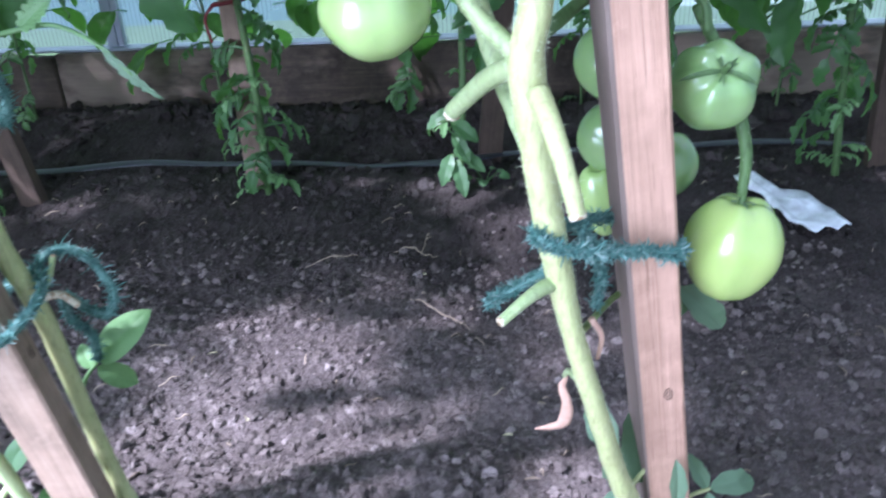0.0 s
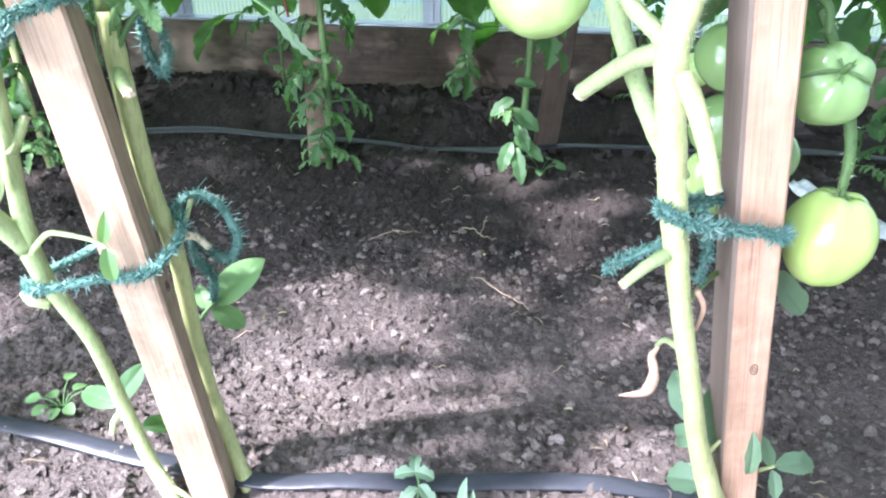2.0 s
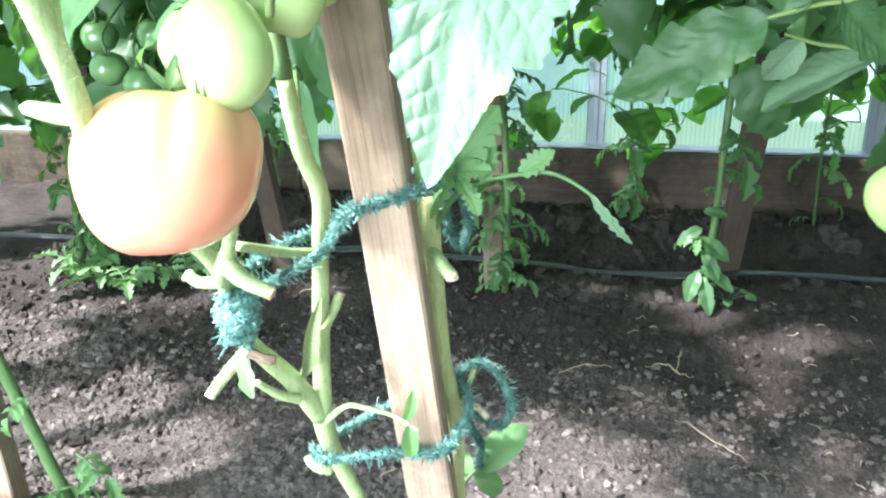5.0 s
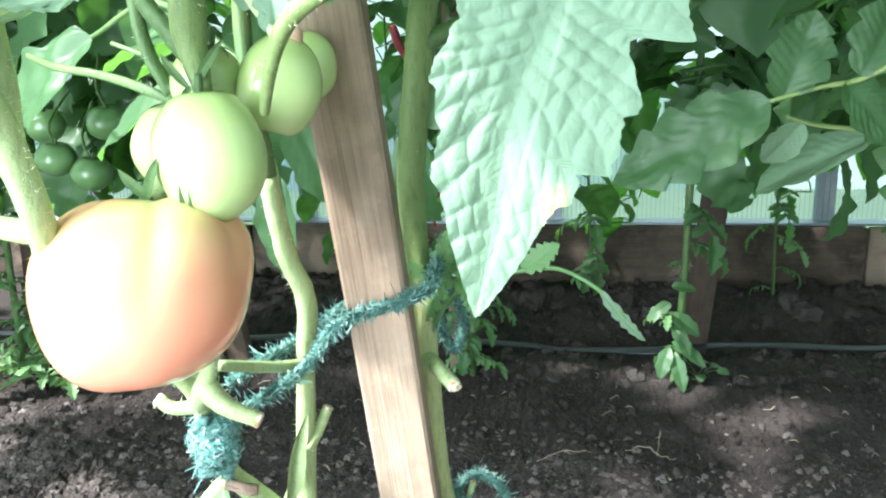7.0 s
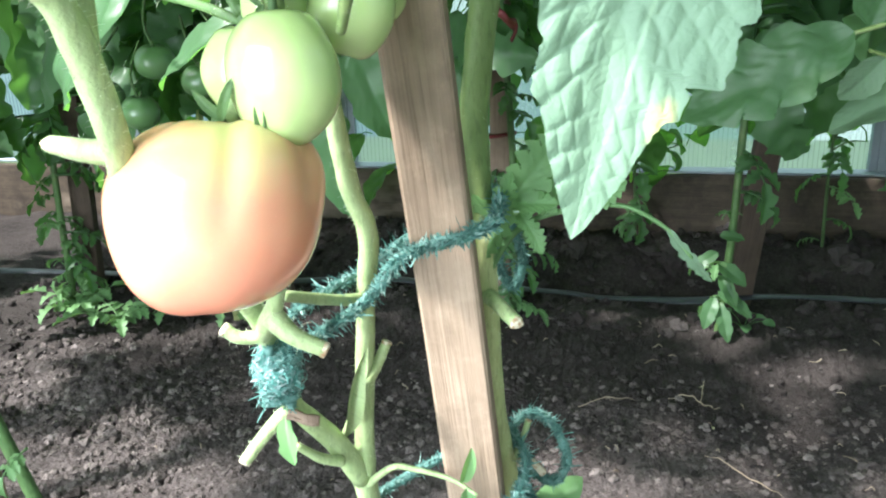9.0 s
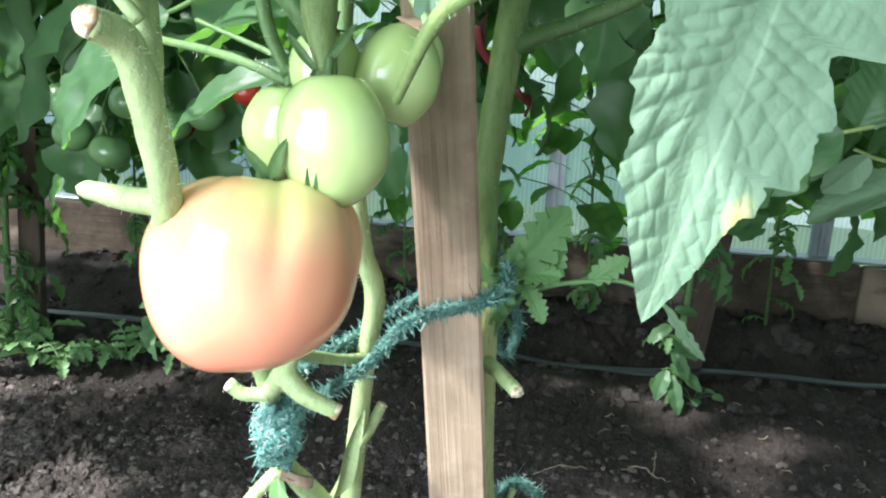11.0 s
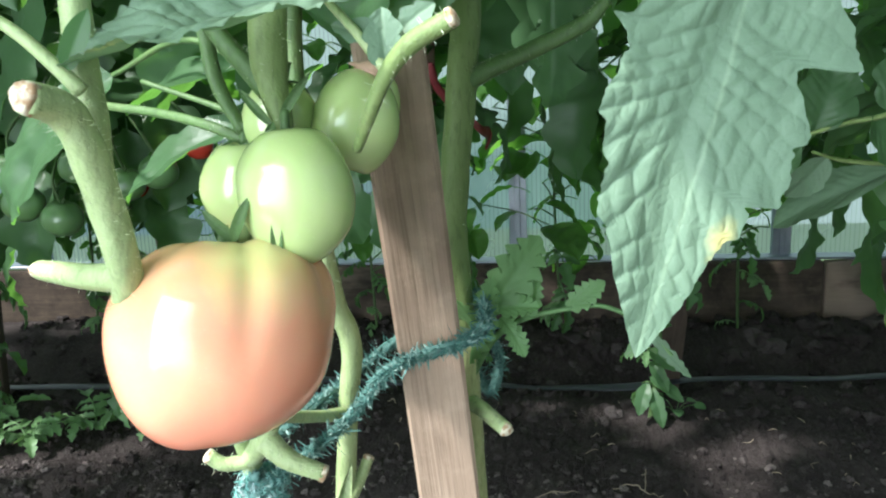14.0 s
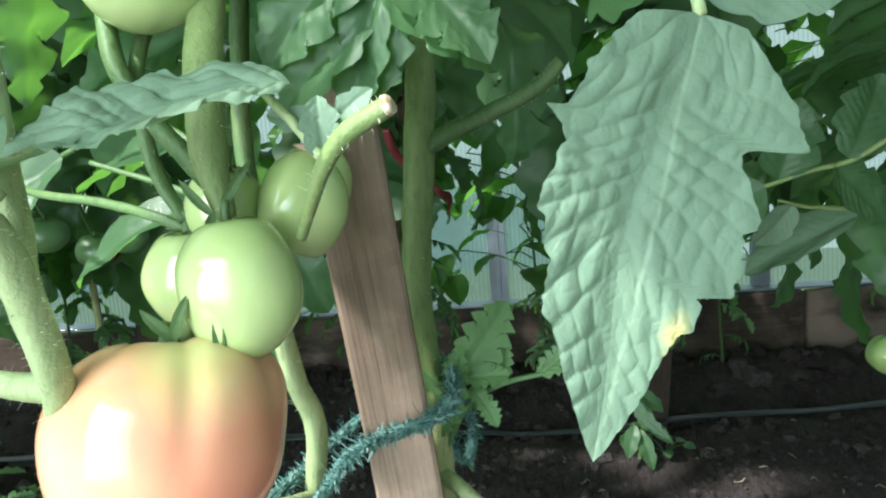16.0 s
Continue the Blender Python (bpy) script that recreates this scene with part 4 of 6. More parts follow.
def fruit(plant, at, me, label, tilt=(0, 0, 0), calyx=0.0, seed=0):
    ob = part("tomato", me, plant, label, pose(*at, *tilt))
    if calyx:
        top = max(v.co.z for v in me.vertices if abs(v.co.x) + abs(v.co.y) < 0.004)
        part("calyx", calyx_mesh(calyx, 5, seed), ob, "green calyx", pose(0, 0, top + 0.001))
    return ob


# the plant on the right of the pale stake
plant_a = thing("tomato_plant", "tomato plant with pruned green stem tied to a pale stake", "tomato plant", group="near tomato plants")
A_PTS = [(-0.084, 0.112, 0.060), (-0.110, 0.119, 0.158), (-0.117, 0.115, 0.236), (-0.114, 0.100, 0.315), (-0.120, 0.090, 0.372), (-0.123, 0.084, 0.444), (-0.124, 0.082, 0.490), (-0.129, 0.088, 0.555), (-0.123, 0.100, 0.630), (-0.120, 0.110, 0.690), (-0.13, 0.12, 0.80), (-0.12, 0.13, 0.95), (-0.11, 0.14, 1.25)]
stem(A_PTS[:7], [0.0078, 0.0062, 0.0062, 0.0066, 0.0066, 0.0070, 0.0066], plant_a, 700, STEM_PALE)
# the shade on the upper stem is put into its darker green
stem(A_PTS[6:], [0.0066, 0.0080, 0.0085, 0.0080, 0.007, 0.006], plant_a, 120, STEM_MID, "upper stem in a darker, shaded green")
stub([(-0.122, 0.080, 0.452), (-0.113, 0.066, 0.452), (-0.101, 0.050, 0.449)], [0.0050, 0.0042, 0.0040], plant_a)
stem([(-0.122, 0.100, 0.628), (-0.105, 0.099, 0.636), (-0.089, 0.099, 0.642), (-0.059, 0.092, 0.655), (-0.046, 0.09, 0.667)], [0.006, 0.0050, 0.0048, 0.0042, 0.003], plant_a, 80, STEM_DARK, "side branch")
shoot = tube("side_shoot", [(-0.123, 0.080, 0.462), (-0.109, 0.085, 0.486), (-0.092, 0.09, 0.497), (-0.067, 0.09, 0.503), (-0.046, 0.09, 0.504), (-0.024, 0.09, 0.492), (-0.010, 0.09, 0.476)], [0.0022, 0.0018, 0.0016, 0.0014, 0.0012, 0.001], LEAF_LIGHT, plant_a, "slender side shoot", seg=7)
tube("side_shoot", [(-0.122, 0.080, 0.462), (-0.116, 0.082, 0.490), (-0.110, 0.083, 0.510)], [0.0022, 0.0018, 0.0014], LEAF_LIGHT, plant_a, "slender side shoot", seg=7)
for b, t, nrm, w, m in (
    ((-0.024, 0.09, 0.493), (0.001, 0.085, 0.458), (-0.4, -0.8, 0.3), 0.0085, LEAF_SAGE),
    ((-0.108, 0.083, 0.508), (-0.080, 0.085, 0.546), (0.2, -0.9, 0.3), 0.030, LEAF_YOUNG),
    ((-0.108, 0.083, 0.506), (-0.128, 0.070, 0.478), (-0.2, -0.8, 0.5), 0.024, LEAF_YOUNG),
    ((-0.108, 0.083, 0.505), (-0.084, 0.075, 0.512), (0.1, -0.7, 0.7), 0.018, LEAF_YOUNG),
    ((-0.067, 0.09, 0.503), (-0.048, 0.085, 0.520), (0.2, -0.8, 0.5), 0.016, LEAF_YOUNG),
    ((-0.090, 0.09, 0.497), (-0.083, 0.085, 0.522), (0.2, -0.8, 0.5), 0.013, LEAF_YOUNG),
    ((-0.112, 0.082, 0.497), (-0.110, 0.07, 0.524), (-0.2, -0.9, 0.2), 0.016, LEAF_YOUNG),
    ((-0.112, 0.082, 0.492), (-0.128, 0.068, 0.510), (-0.3, -0.9, 0.2), 0.014, LEAF_YOUNG),
    ((-0.100, 0.086, 0.496), (-0.090, 0.076, 0.480), (0.1, -0.8, 0.4), 0.013, LEAF_YOUNG),
    ((-0.104, 0.084, 0.500), (-0.096, 0.074, 0.494), (0.1, -0.8, 0.5), 0.012, LEAF_YOUNG),
):
    leaflet("leaf", plant_a, b, t, nrm, w, m, lobes=6, depth=0.42, seed=int(1000 * (b[2] + t[0] + 1)), quilt=0.0009, nu=44, nv=9, veins=7)
# young pair low on the stem
pair = tube("side_shoot", [(-0.117, 0.118, 0.235), (-0.113, 0.126, 0.246), (-0.104, 0.133, 0.256)], [0.0018, 0.0015, 0.0012], LEAF_LIGHT, plant_a, "short shoot", seg=7)
leaflet("leaf", plant_a, (-0.105, 0.132, 0.254), (-0.069, 0.145, 0.293), (-0.1, -0.85, 0.5), 0.026, LEAF_LIGHT, lobes=1, depth=0.0, seed=3, quilt=0.0007, cup=0.15)
leaflet("leaf", plant_a, (-0.107, 0.132, 0.250), (-0.080, 0.140, 0.228), (0.0, -0.7, 0.7), 0.018, LEAF_LIGHT, lobes=1, depth=0.0, seed=4, quilt=0.0006)
leaflet("leaf", plant_a, (-0.110, 0.130, 0.250), (-0.119, 0.136, 0.268), (0.0, -0.7, 0.7), 0.012, LEAF_LIGHT, lobes=1, depth=0.0, seed=5)
stub([(-0.112, 0.100, 0.327), (-0.100, 0.104, 0.328), (-0.092, 0.108, 0.318)], [0.003, 0.0026, 0.0026], plant_a, CUT, 0)
stub([(-0.112, 0.100, 0.327), (-0.106, 0.108, 0.340), (-0.102, 0.112, 0.353)], [0.0022, 0.0020, 0.002], plant_a, None, 0)

# the plant on the left of the pale stake, with the blushing truss
plant_b = thing("tomato_plant", "tomato plant with forked pruned stem and a ripening truss", "tomato plant", group="near tomato plants")
B_PTS = [(-0.130, 0.077, 0.045), (-0.146, 0.088, 0.085), (-0.166, 0.098, 0.114), (-0.180, 0.099, 0.172), (-0.183, 0.082, 0.245), (-0.194, 0.070, 0.292), (-0.197, 0.060, 0.328), (-0.194, 0.056, 0.370), (-0.189, 0.053, 0.425), (-0.185, 0.050, 0.462), (-0.180, 0.045, 0.497), (-0.186, 0.038, 0.525), (-0.189, 0.030, 0.567), (-0.195, 0.03, 0.64), (-0.19, 0.04, 0.75), (-0.20, 0.05, 0.95), (-0.20, 0.06, 1.25)]
stem(B_PTS[:13], [0.0072, 0.0068, 0.0062, 0.0056, 0.0056, 0.0062, 0.0074, 0.0060, 0.0055, 0.0052, 0.0056, 0.0054, 0.0050], plant_b, 500)
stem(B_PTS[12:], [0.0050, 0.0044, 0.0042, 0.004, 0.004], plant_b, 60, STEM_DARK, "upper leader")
BL = [(-0.198, 0.057, 0.336), (-0.206, 0.036, 0.374), (-0.219, 0.012, 0.412), (-0.220, 0.002, 0.440), (-0.219, -0.006, 0.458), (-0.217, -0.020, 0.478), (-0.220, -0.045, 0.505), (-0.224, -0.085, 0.545), (-0.215, -0.103, 0.572), (-0.2150, -0.110, 0.595), (-0.2155, -0.1175, 0.6150), (-0.2165, -0.1245, 0.6235), (-0.2185, -0.136, 0.6270)]
lead = stem(BL, [0.0072, 0.0066, 0.0052, 0.0050, 0.0050, 0.0052, 0.0054, 0.0052, 0.0052, 0.0054, 0.0055, 0.0054, 0.0047], plant_b, 400)
cut_end(BL[-1], np.subtract(BL[-1], BL[-2]), 0.0047, lead)
# elbow with its sawn-off lead, and the thin leader that went on up
stem([(-0.2165, -0.1065, 0.596), (-0.2175, -0.1070, 0.622), (-0.2185, -0.1070, 0.640), (-0.219, -0.106, 0.66), (-0.225, -0.10, 0.75), (-0.21, -0.09, 0.9)], [0.0030, 0.0048, 0.0046, 0.0044, 0.0042, 0.004], plant_b, 120)
stub([(-0.215, -0.102, 0.570), (-0.235, -0.092, 0.568), (-0.259, -0.081, 0.568)], [0.0052, 0.0045, 0.0036], plant_b)
tube("leaf_stalk", [(-0.214, -0.116, 0.628), (-0.222, -0.119, 0.638), (-0.232, -0.12, 0.647), (-0.250, -0.12, 0.657), (-0.28, -0.11, 0.67)], [0.0024, 0.0020, 0.0018, 0.0016, 0.0014], STEM, plant_b, seg=8)
leaflet("leaf", plant_b, (-0.217, -0.118, 0.634), (-0.2075, -0.122, 0.650), (0.2, -0.9, -0.2), 0.007, LEAF, lobes=1, depth=0.0, seed=8)
# stubs and bits on the fork
stub([(-0.189, 0.052, 0.405), (-0.183, 0.056, 0.415), (-0.178, 0.060, 0.427)], [0.0042, 0.0034, 0.0030], plant_b)
stub([(-0.221, 0.014, 0.405), (-0.231, 0.008, 0.395), (-0.243, 0.000, 0.379)], [0.0044, 0.0038, 0.0034], plant_b)
stub([(-0.201, 0.034, 0.362), (-0.209, 0.022, 0.371), (-0.217, 0.011, 0.385)], [0.0036, 0.0028, 0.0020], plant_b)
stub([(-0.198, 0.066, 0.285), (-0.206, 0.060, 0.290), (-0.214, 0.064, 0.294)], [0.0036, 0.0030, 0.0028], plant_b)
stub([(-0.215, -0.015, 0.462), (-0.226, -0.020, 0.463), (-0.232, -0.022, 0.468)], [0.0036, 0.0032, 0.0032], plant_b)
stub([(-0.200, -0.034, 0.482), (-0.190, -0.036, 0.474), (-0.176, -0.034, 0.467)], [0.0058, 0.0046, 0.0036], plant_b)
stem([(-0.217, -0.012, 0.462), (-0.206, -0.028, 0.475), (-0.196, -0.036, 0.492), (-0.190, -0.040, 0.515), (-0.195, -0.04, 0.56)], [0.0045, 0.0050, 0.0036, 0.0034, 0.0034], plant_b, 90)
stem([(-0.185, 0.049, 0.458), (-0.195, 0.024, 0.467), (-0.203, -0.015, 0.484)], [0.0036, 0.0030, 0.0028], plant_b, 80, None, "side branch")
tube("side_shoot", [(-0.196, 0.056, 0.330), (-0.176, 0.050, 0.350), (-0.160, 0.045, 0.354), (-0.138, 0.042, 0.352), (-0.122, 0.038, 0.346)], [0.0026, 0.0020, 0.0018, 0.0014, 0.001], STEM, plant_b, "slender side shoot", seg=8)
leaflet("leaf", plant_b, (-0.131, 0.040, 0.352), (-0.122, 0.034, 0.374), (0.5, -0.8, 0.2), 0.008, LEAF_LIGHT, lobes=1, depth=0.0, seed=9, cup=0.6)
leaflet("leaf", plant_b, (-0.128, 0.039, 0.350), (-0.126, 0.032, 0.325), (0.3, -0.9, 0.2), 0.011, LEAF_LIGHT, lobes=1, depth=0.0, seed=10, cup=0.5)
leaflet("leaf", plant_b, (-0.207, 0.046, 0.368), (-0.174, 0.022, 0.424), (0.7, -0.4, 0.6), 0.011, STEM, "curled young leaf", lobes=2, depth=0.1, seed=11, cup=1.2, droop=0.7, twist=0.8)
leaflet("leaf", plant_b, (-0.219, 0.006, 0.405), (-0.211, -0.012, 0.388), (0.0, -0.8, 0.5), 0.012, LEAF_LIGHT, lobes=2, depth=0.3, seed=12, cup=0.5)
v, f = join_arrays([tube_arrays([(-0.217, 0.004, 0.408), (-0.210, 0.006, 0.405), (-0.203, 0.012, 0.402)], [0.0028, 0.0034, 0.0022], 11, 6, 1.3)])
part("scab", mesh("scab", v, f, STAKE_OLD), plant_b, "brown dried scar on the stem")
# low leaves of this plant
for b, t, nrm, w in (((-0.190, 0.112, 0.160), (-0.240, 0.122, 0.166), (0, -0.6, 0.8), 0.019), ((-0.192, 0.114, 0.164), (-0.172, 0.120, 0.196), (0.1, -0.8, 0.5), 0.018), ((-0.181, 0.12, 0.13), (-0.156, 0.145, 0.122), (0, -0.6, 0.7), 0.018)):
    leaflet("leaf", plant_b, b, t, nrm, w, LEAF, lobes=1, depth=0.0, seed=int(-b[0] * 1000 + t[2] * 1000), quilt=0.0006, cup=0.2)
tube("side_shoot", [(-0.180, 0.100, 0.158), (-0.186, 0.108, 0.160), (-0.191, 0.113, 0.162)], [0.002, 0.0016, 0.0012], STEM, plant_b, "short shoot", seg=7)
stub([(-0.181, 0.104, 0.165), (-0.187, 0.094, 0.158), (-0.189, 0.090, 0.148)], [0.0034, 0.0028, 0.0024], plant_b, None, 0)
stub([(-0.150, 0.090, 0.092), (-0.136, 0.085, 0.094), (-0.120, 0.080, 0.085)], [0.0030, 0.0022, 0.0016], plant_b, None, 0)

# truss: one blushing fruit, green fruits above it
pink_me = fruit_mesh("tomato", 0.0395, 0.038, 0.0385, 0.022, 5, -0.05, 0.075, PINK, 120, 80, 2, (0.10, 0.0), ((-92, 0.062, 0.13), (-150, 0.045, 0.22), (-40, 0.04, 0.2), (60, 0.07, 0.2), (150, 0.06, 0.2)), 0.045)
fruit(plant_b, (-0.1955, -0.078, 0.541), pink_me, "large blushing orange-pink tomato with yellow-green shoulder", (-14, 8, 35), 0.018, 1)
g1 = fruit_mesh("tomato", 0.0206, 0.0206, 0.0254, 0.012, 5, 0.0, 0.03, GREEN_FRUIT, 48, 30, 5)
fruit(plant_b, (-0.1690, -0.066, 0.5905), g1, "glossy pale green oval tomato", (-6, -4, 20), 0.016, 2)
g2 = fruit_mesh("tomato", 0.0190, 0.0190, 0.0205, 0.012, 5, 0.0, 0.02, GREEN_FRUIT, 40, 26, 7)
fruit(plant_b, (-0.1945, -0.040, 0.590), g2, "glossy green oval tomato", (4, -6, 50), 0.015, 3)
g3 = fruit_mesh("tomato", 0.0172, 0.0172, 0.0212, 0.01, 4, 0.0, 0.04, GREEN_FRUIT, 40, 26, 9)
g3o = fruit(plant_b, (-0.1545, -0.030, 0.6135), g3, "small green tomato with a brown blossom scar", (172, 14, 0))
part("blossom_scar", mesh("blossom_scar", *tube_arrays([(0, 0, -0.0238), (0.0004, 0, -0.0222), (0, 0, -0.0200)], [0.0024, 0.0050, 0.0058], 12, 3, 0.7), DRY), g3o, "brown dried blossom scar")
g4 = fruit_mesh("tomato", 0.0150, 0.0150, 0.0165, 0.02, 5, 0.0, 0.0, GREEN_FRUIT, 32, 22, 11)
fruit(plant_b, (-0.183, -0.034, 0.615), g4, "small green tomato behind the others", (0, 10, 0), 0.014, 4)
fruit(plant_b, (-0.157, 0.008, 0.621), g4, "small green tomato against the stake", (0, -10, 40))
g5 = fruit_mesh("tomato", 0.0235, 0.0235, 0.0215, 0.03, 6, 0.0, 0.0, GREEN_FRUIT, 40, 26, 13)
fruit(plant_b, (-0.204, -0.030, 0.702), g5, "green tomato of the next truss", (0, 6, 0), 0.015, 5)
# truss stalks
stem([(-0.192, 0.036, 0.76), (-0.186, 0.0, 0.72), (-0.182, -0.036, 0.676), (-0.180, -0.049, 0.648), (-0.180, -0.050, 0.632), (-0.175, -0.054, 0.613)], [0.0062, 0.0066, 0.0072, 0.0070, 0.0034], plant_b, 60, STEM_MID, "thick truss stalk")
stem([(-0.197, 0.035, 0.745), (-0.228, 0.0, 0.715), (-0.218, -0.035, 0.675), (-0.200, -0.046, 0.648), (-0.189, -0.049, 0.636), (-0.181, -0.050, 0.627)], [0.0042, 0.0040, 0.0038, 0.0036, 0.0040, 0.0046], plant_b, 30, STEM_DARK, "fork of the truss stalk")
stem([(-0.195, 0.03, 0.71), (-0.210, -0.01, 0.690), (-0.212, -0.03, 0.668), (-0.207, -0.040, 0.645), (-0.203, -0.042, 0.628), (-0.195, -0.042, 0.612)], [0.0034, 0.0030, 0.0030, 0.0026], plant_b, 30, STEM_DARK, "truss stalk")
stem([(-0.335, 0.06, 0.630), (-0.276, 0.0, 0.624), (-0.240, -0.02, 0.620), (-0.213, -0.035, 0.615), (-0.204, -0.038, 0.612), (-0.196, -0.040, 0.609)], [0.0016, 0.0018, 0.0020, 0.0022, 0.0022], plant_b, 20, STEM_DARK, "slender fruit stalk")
stem([(-0.177, -0.046, 0.618), (-0.1845, -0.046, 0.602), (-0.1875, -0.062, 0.586), (-0.188, -0.076, 0.574)], [0.0028, 0.0024, 0.0026, 0.0036], plant_b, 30, STEM, "fruit stalk")
stub([(-0.146, -0.066, 0.606), (-0.1385, -0.078, 0.618), (-0.131, -0.085, 0.6305), (-0.122, -0.090, 0.639), (-0.109, -0.094, 0.6455)], [0.0018, 0.0024, 0.0029, 0.0032, 0.0031], plant_b, STEM_MID)
for b, t, nrm, w in (((-0.172, -0.080, 0.570), (-0.1705, -0.088, 0.586), (0, -1, 0.1), 0.0042), ((-0.188, -0.080, 0.576), (-0.180, -0.088, 0.592), (0, -1, 0.1), 0.0042), ((-0.186, -0.079, 0.576), (-0.196, -0.086, 0.588), (0, -1, 0.2), 0.0042), ((-0.173, -0.084, 0.572), (-0.169, -0.091, 0.566), (0, -0.8, 0.6), 0.004), ((-0.176, -0.057, 0.616), (-0.163, -0.062, 0.632), (0.2, -1, 0.1), 0.0036), ((-0.178, -0.057, 0.614), (-0.190, -0.06, 0.628), (0.0, -1, 0.1), 0.0034), ((-0.177, -0.060, 0.616), (-0.178, -0.068, 0.606), (0.0, -1, 0.3), 0.004)):
    leaflet("sepal", plant_b, b, t, nrm, w, STEM_DARK, nu=8, nv=2, lobes=1, depth=0.0, cup=0.6, droop=0.5, seed=int(-t[0] * 2000))
# big pale leaflet hanging beside the truss, seen from below
LEFT = ([0, 0.029, 0.084, 0.156, 0.214, 0.248, 0.254, 0.268, 0.317, 0.345, 0.414, 0.465, 0.475, 0.534, 0.56, 0.68, 0.699, 0.81, 0.898, 0.964, 1.0], [0.001, 0.0147, 0.0194, 0.0229, 0.0233, 0.0234, 0.0288, 0.0264, 0.0206, 0.0222, 0.0223, 0.0235, 0.0204, 0.0187, 0.017, 0.0178, 0.0153, 0.0108, 0.0062, 0.0025, 0])
RIGHT = ([0, 0.01, 0.059, 0.128, 0.224, 0.236, 0.246, 0.26, 0.323, 0.406, 0.425, 0.509, 0.560, 0.568, 0.576, 0.59, 0.652, 0.662, 0.72, 0.811, 0.909, 0.968, 1.0], [0.001, 0.0116, 0.0177, 0.0266, 0.0352, 0.0308, 0.0215, 0.0202, 0.025, 0.0306, 0.0268, 0.028, 0.028, 0.0229, 0.0188, 0.0205, 0.0192, 0.0156, 0.0128, 0.0095, 0.0052, 0.0025, 0])
BOW = ([0, 0.119, 0.275, 0.403, 0.515, 0.623, 0.743, 0.863, 1.0], [0, 0.0006, 0.0038, 0.0058, 0.0063, 0.005, 0.003, 0.0014, 0])
BIG_B, BIG_T = (-0.0293, -0.1240, 0.6594), (-0.0595, -0.1435, 0.5563)
big_leaf = tube("leaf_stalk", [(-0.129, 0.085, 0.80), (-0.09, 0.02, 0.79), (-0.05, -0.07, 0.74), (-0.033, -0.113, 0.690), BIG_B], [0.003, 0.0024, 0.002, 0.0018, 0.0016], STEM, plant_a, seg=8)
v, f = leaflet_arrays((Vector(BIG_T) - Vector(BIG_B)).length * 1.0, 0.052, 180, 50, cup=0.10, droop=0.12, quilt=0.0014, seed=2, left=RIGHT, right=LEFT, veins=12, bow=BOW)
part("leaflet", mesh("leaflet", v, f, LEAF_PALE), big_leaf, "broad pale sage-green leaflet with a yellowed margin", aimed(BIG_B, BIG_T, (0.22, -1.0, 0.10), 0))
leaflet("leaflet", big_leaf, (-0.027, -0.116, 0.668), (0.012, -0.12, 0.663), (-0.2, -0.9, -0.2), 0.020, LEAF_PALE, nu=40, nv=12, lobes=3, depth=0.2, quilt=0.0010, seed=31)
leaflet("leaflet", big_leaf, (-0.037, -0.114, 0.670), (-0.062, -0.06, 0.680), (-0.2, -0.9, -0.2), 0.024, LEAF, nu=30, nv=10, lobes=4, depth=0.3, quilt=0.0010, seed=32)
# broad leaf over the truss
over = tube("leaf_stalk", [(-0.131, -0.085, 0.631), (-0.140, -0.083, 0.643), (-0.150, -0.080, 0.654)], [0.0020, 0.0017, 0.0014], STEM, plant_b, seg=8)
v, f = leaflet_arrays(0.092, 0.050, 150, 34, 8, 0.22, 0.22, 0.20, 0.0020, 41, veins=9)
part("leaflet", mesh("leaflet", v, f, LEAF_PALE), over, "pale green leaflet spread over the fruit", aimed((-0.140, -0.082, 0.655), (-0.218, -0.120, 0.644), (0.02, -0.40, 0.90)))
leaflet("leaf", plant_b, (-0.131, -0.084, 0.632), (-0.131, -0.090, 0.650), (0.1, -0.9, 0.1), 0.014, LEAF_PALE, nu=24, nv=8, lobes=3, depth=0.3, quilt=0.0008, seed=42)
leaflet("leaf", plant_b, (-0.131, -0.080, 0.640), (-0.148, -0.085, 0.648), (0.1, -0.9, 0.3), 0.010, LEAF_PALE, nu=20, nv=6, lobes=3, depth=0.3, quilt=0.0006, seed=43)
leaflet("leaf", plant_b, (-0.128, -0.082, 0.642), (-0.116, -0.085, 0.652), (0.1, -0.9, 0.3), 0.010, LEAF_PALE, nu=20, nv=6, lobes=3, depth=0.3, quilt=0.0006, seed=44)

# the plant at the reddish stake
plant_c = thing("tomato_plant", "tomato plant with hairy stem and green fruits at reddish stake", "tomato plant", group="near tomato plants")
C_PTS = [(0.323, 0.074, 0.0), (0.314, 0.076, 0.060), (0.301, 0.077, 0.118), (0.284, 0.072, 0.166), (0.267, 0.060, 0.215), (0.249, 0.042, 0.280), (0.232, 0.032, 0.342), (0.221, 0.030, 0.393), (0.214, 0.030, 0.433), (0.2065, 0.030, 0.488), (0.211, 0.030, 0.523), (0.206, 0.03, 0.60), (0.20, 0.04, 0.75), (0.20, 0.05, 0.95), (0.20, 0.06, 1.25)]
stem(C_PTS, [0.0150, 0.0135, 0.0112, 0.0086, 0.0070, 0.0064, 0.0062, 0.0078, 0.0080, 0.0088, 0.0076, 0.007, 0.006, 0.005, 0.005], plant_c, 2600, STEM_PALE)
stem([(0.222, 0.038, 0.418), (0.213, 0.070, 0.428), (0.201, 0.100, 0.452), (0.187, 0.120, 0.488), (0.175, 0.13, 0.54), (0.16, 0.15, 0.7)], [0.0055, 0.0058, 0.0062, 0.0066, 0.006, 0.005], plant_c, 120)
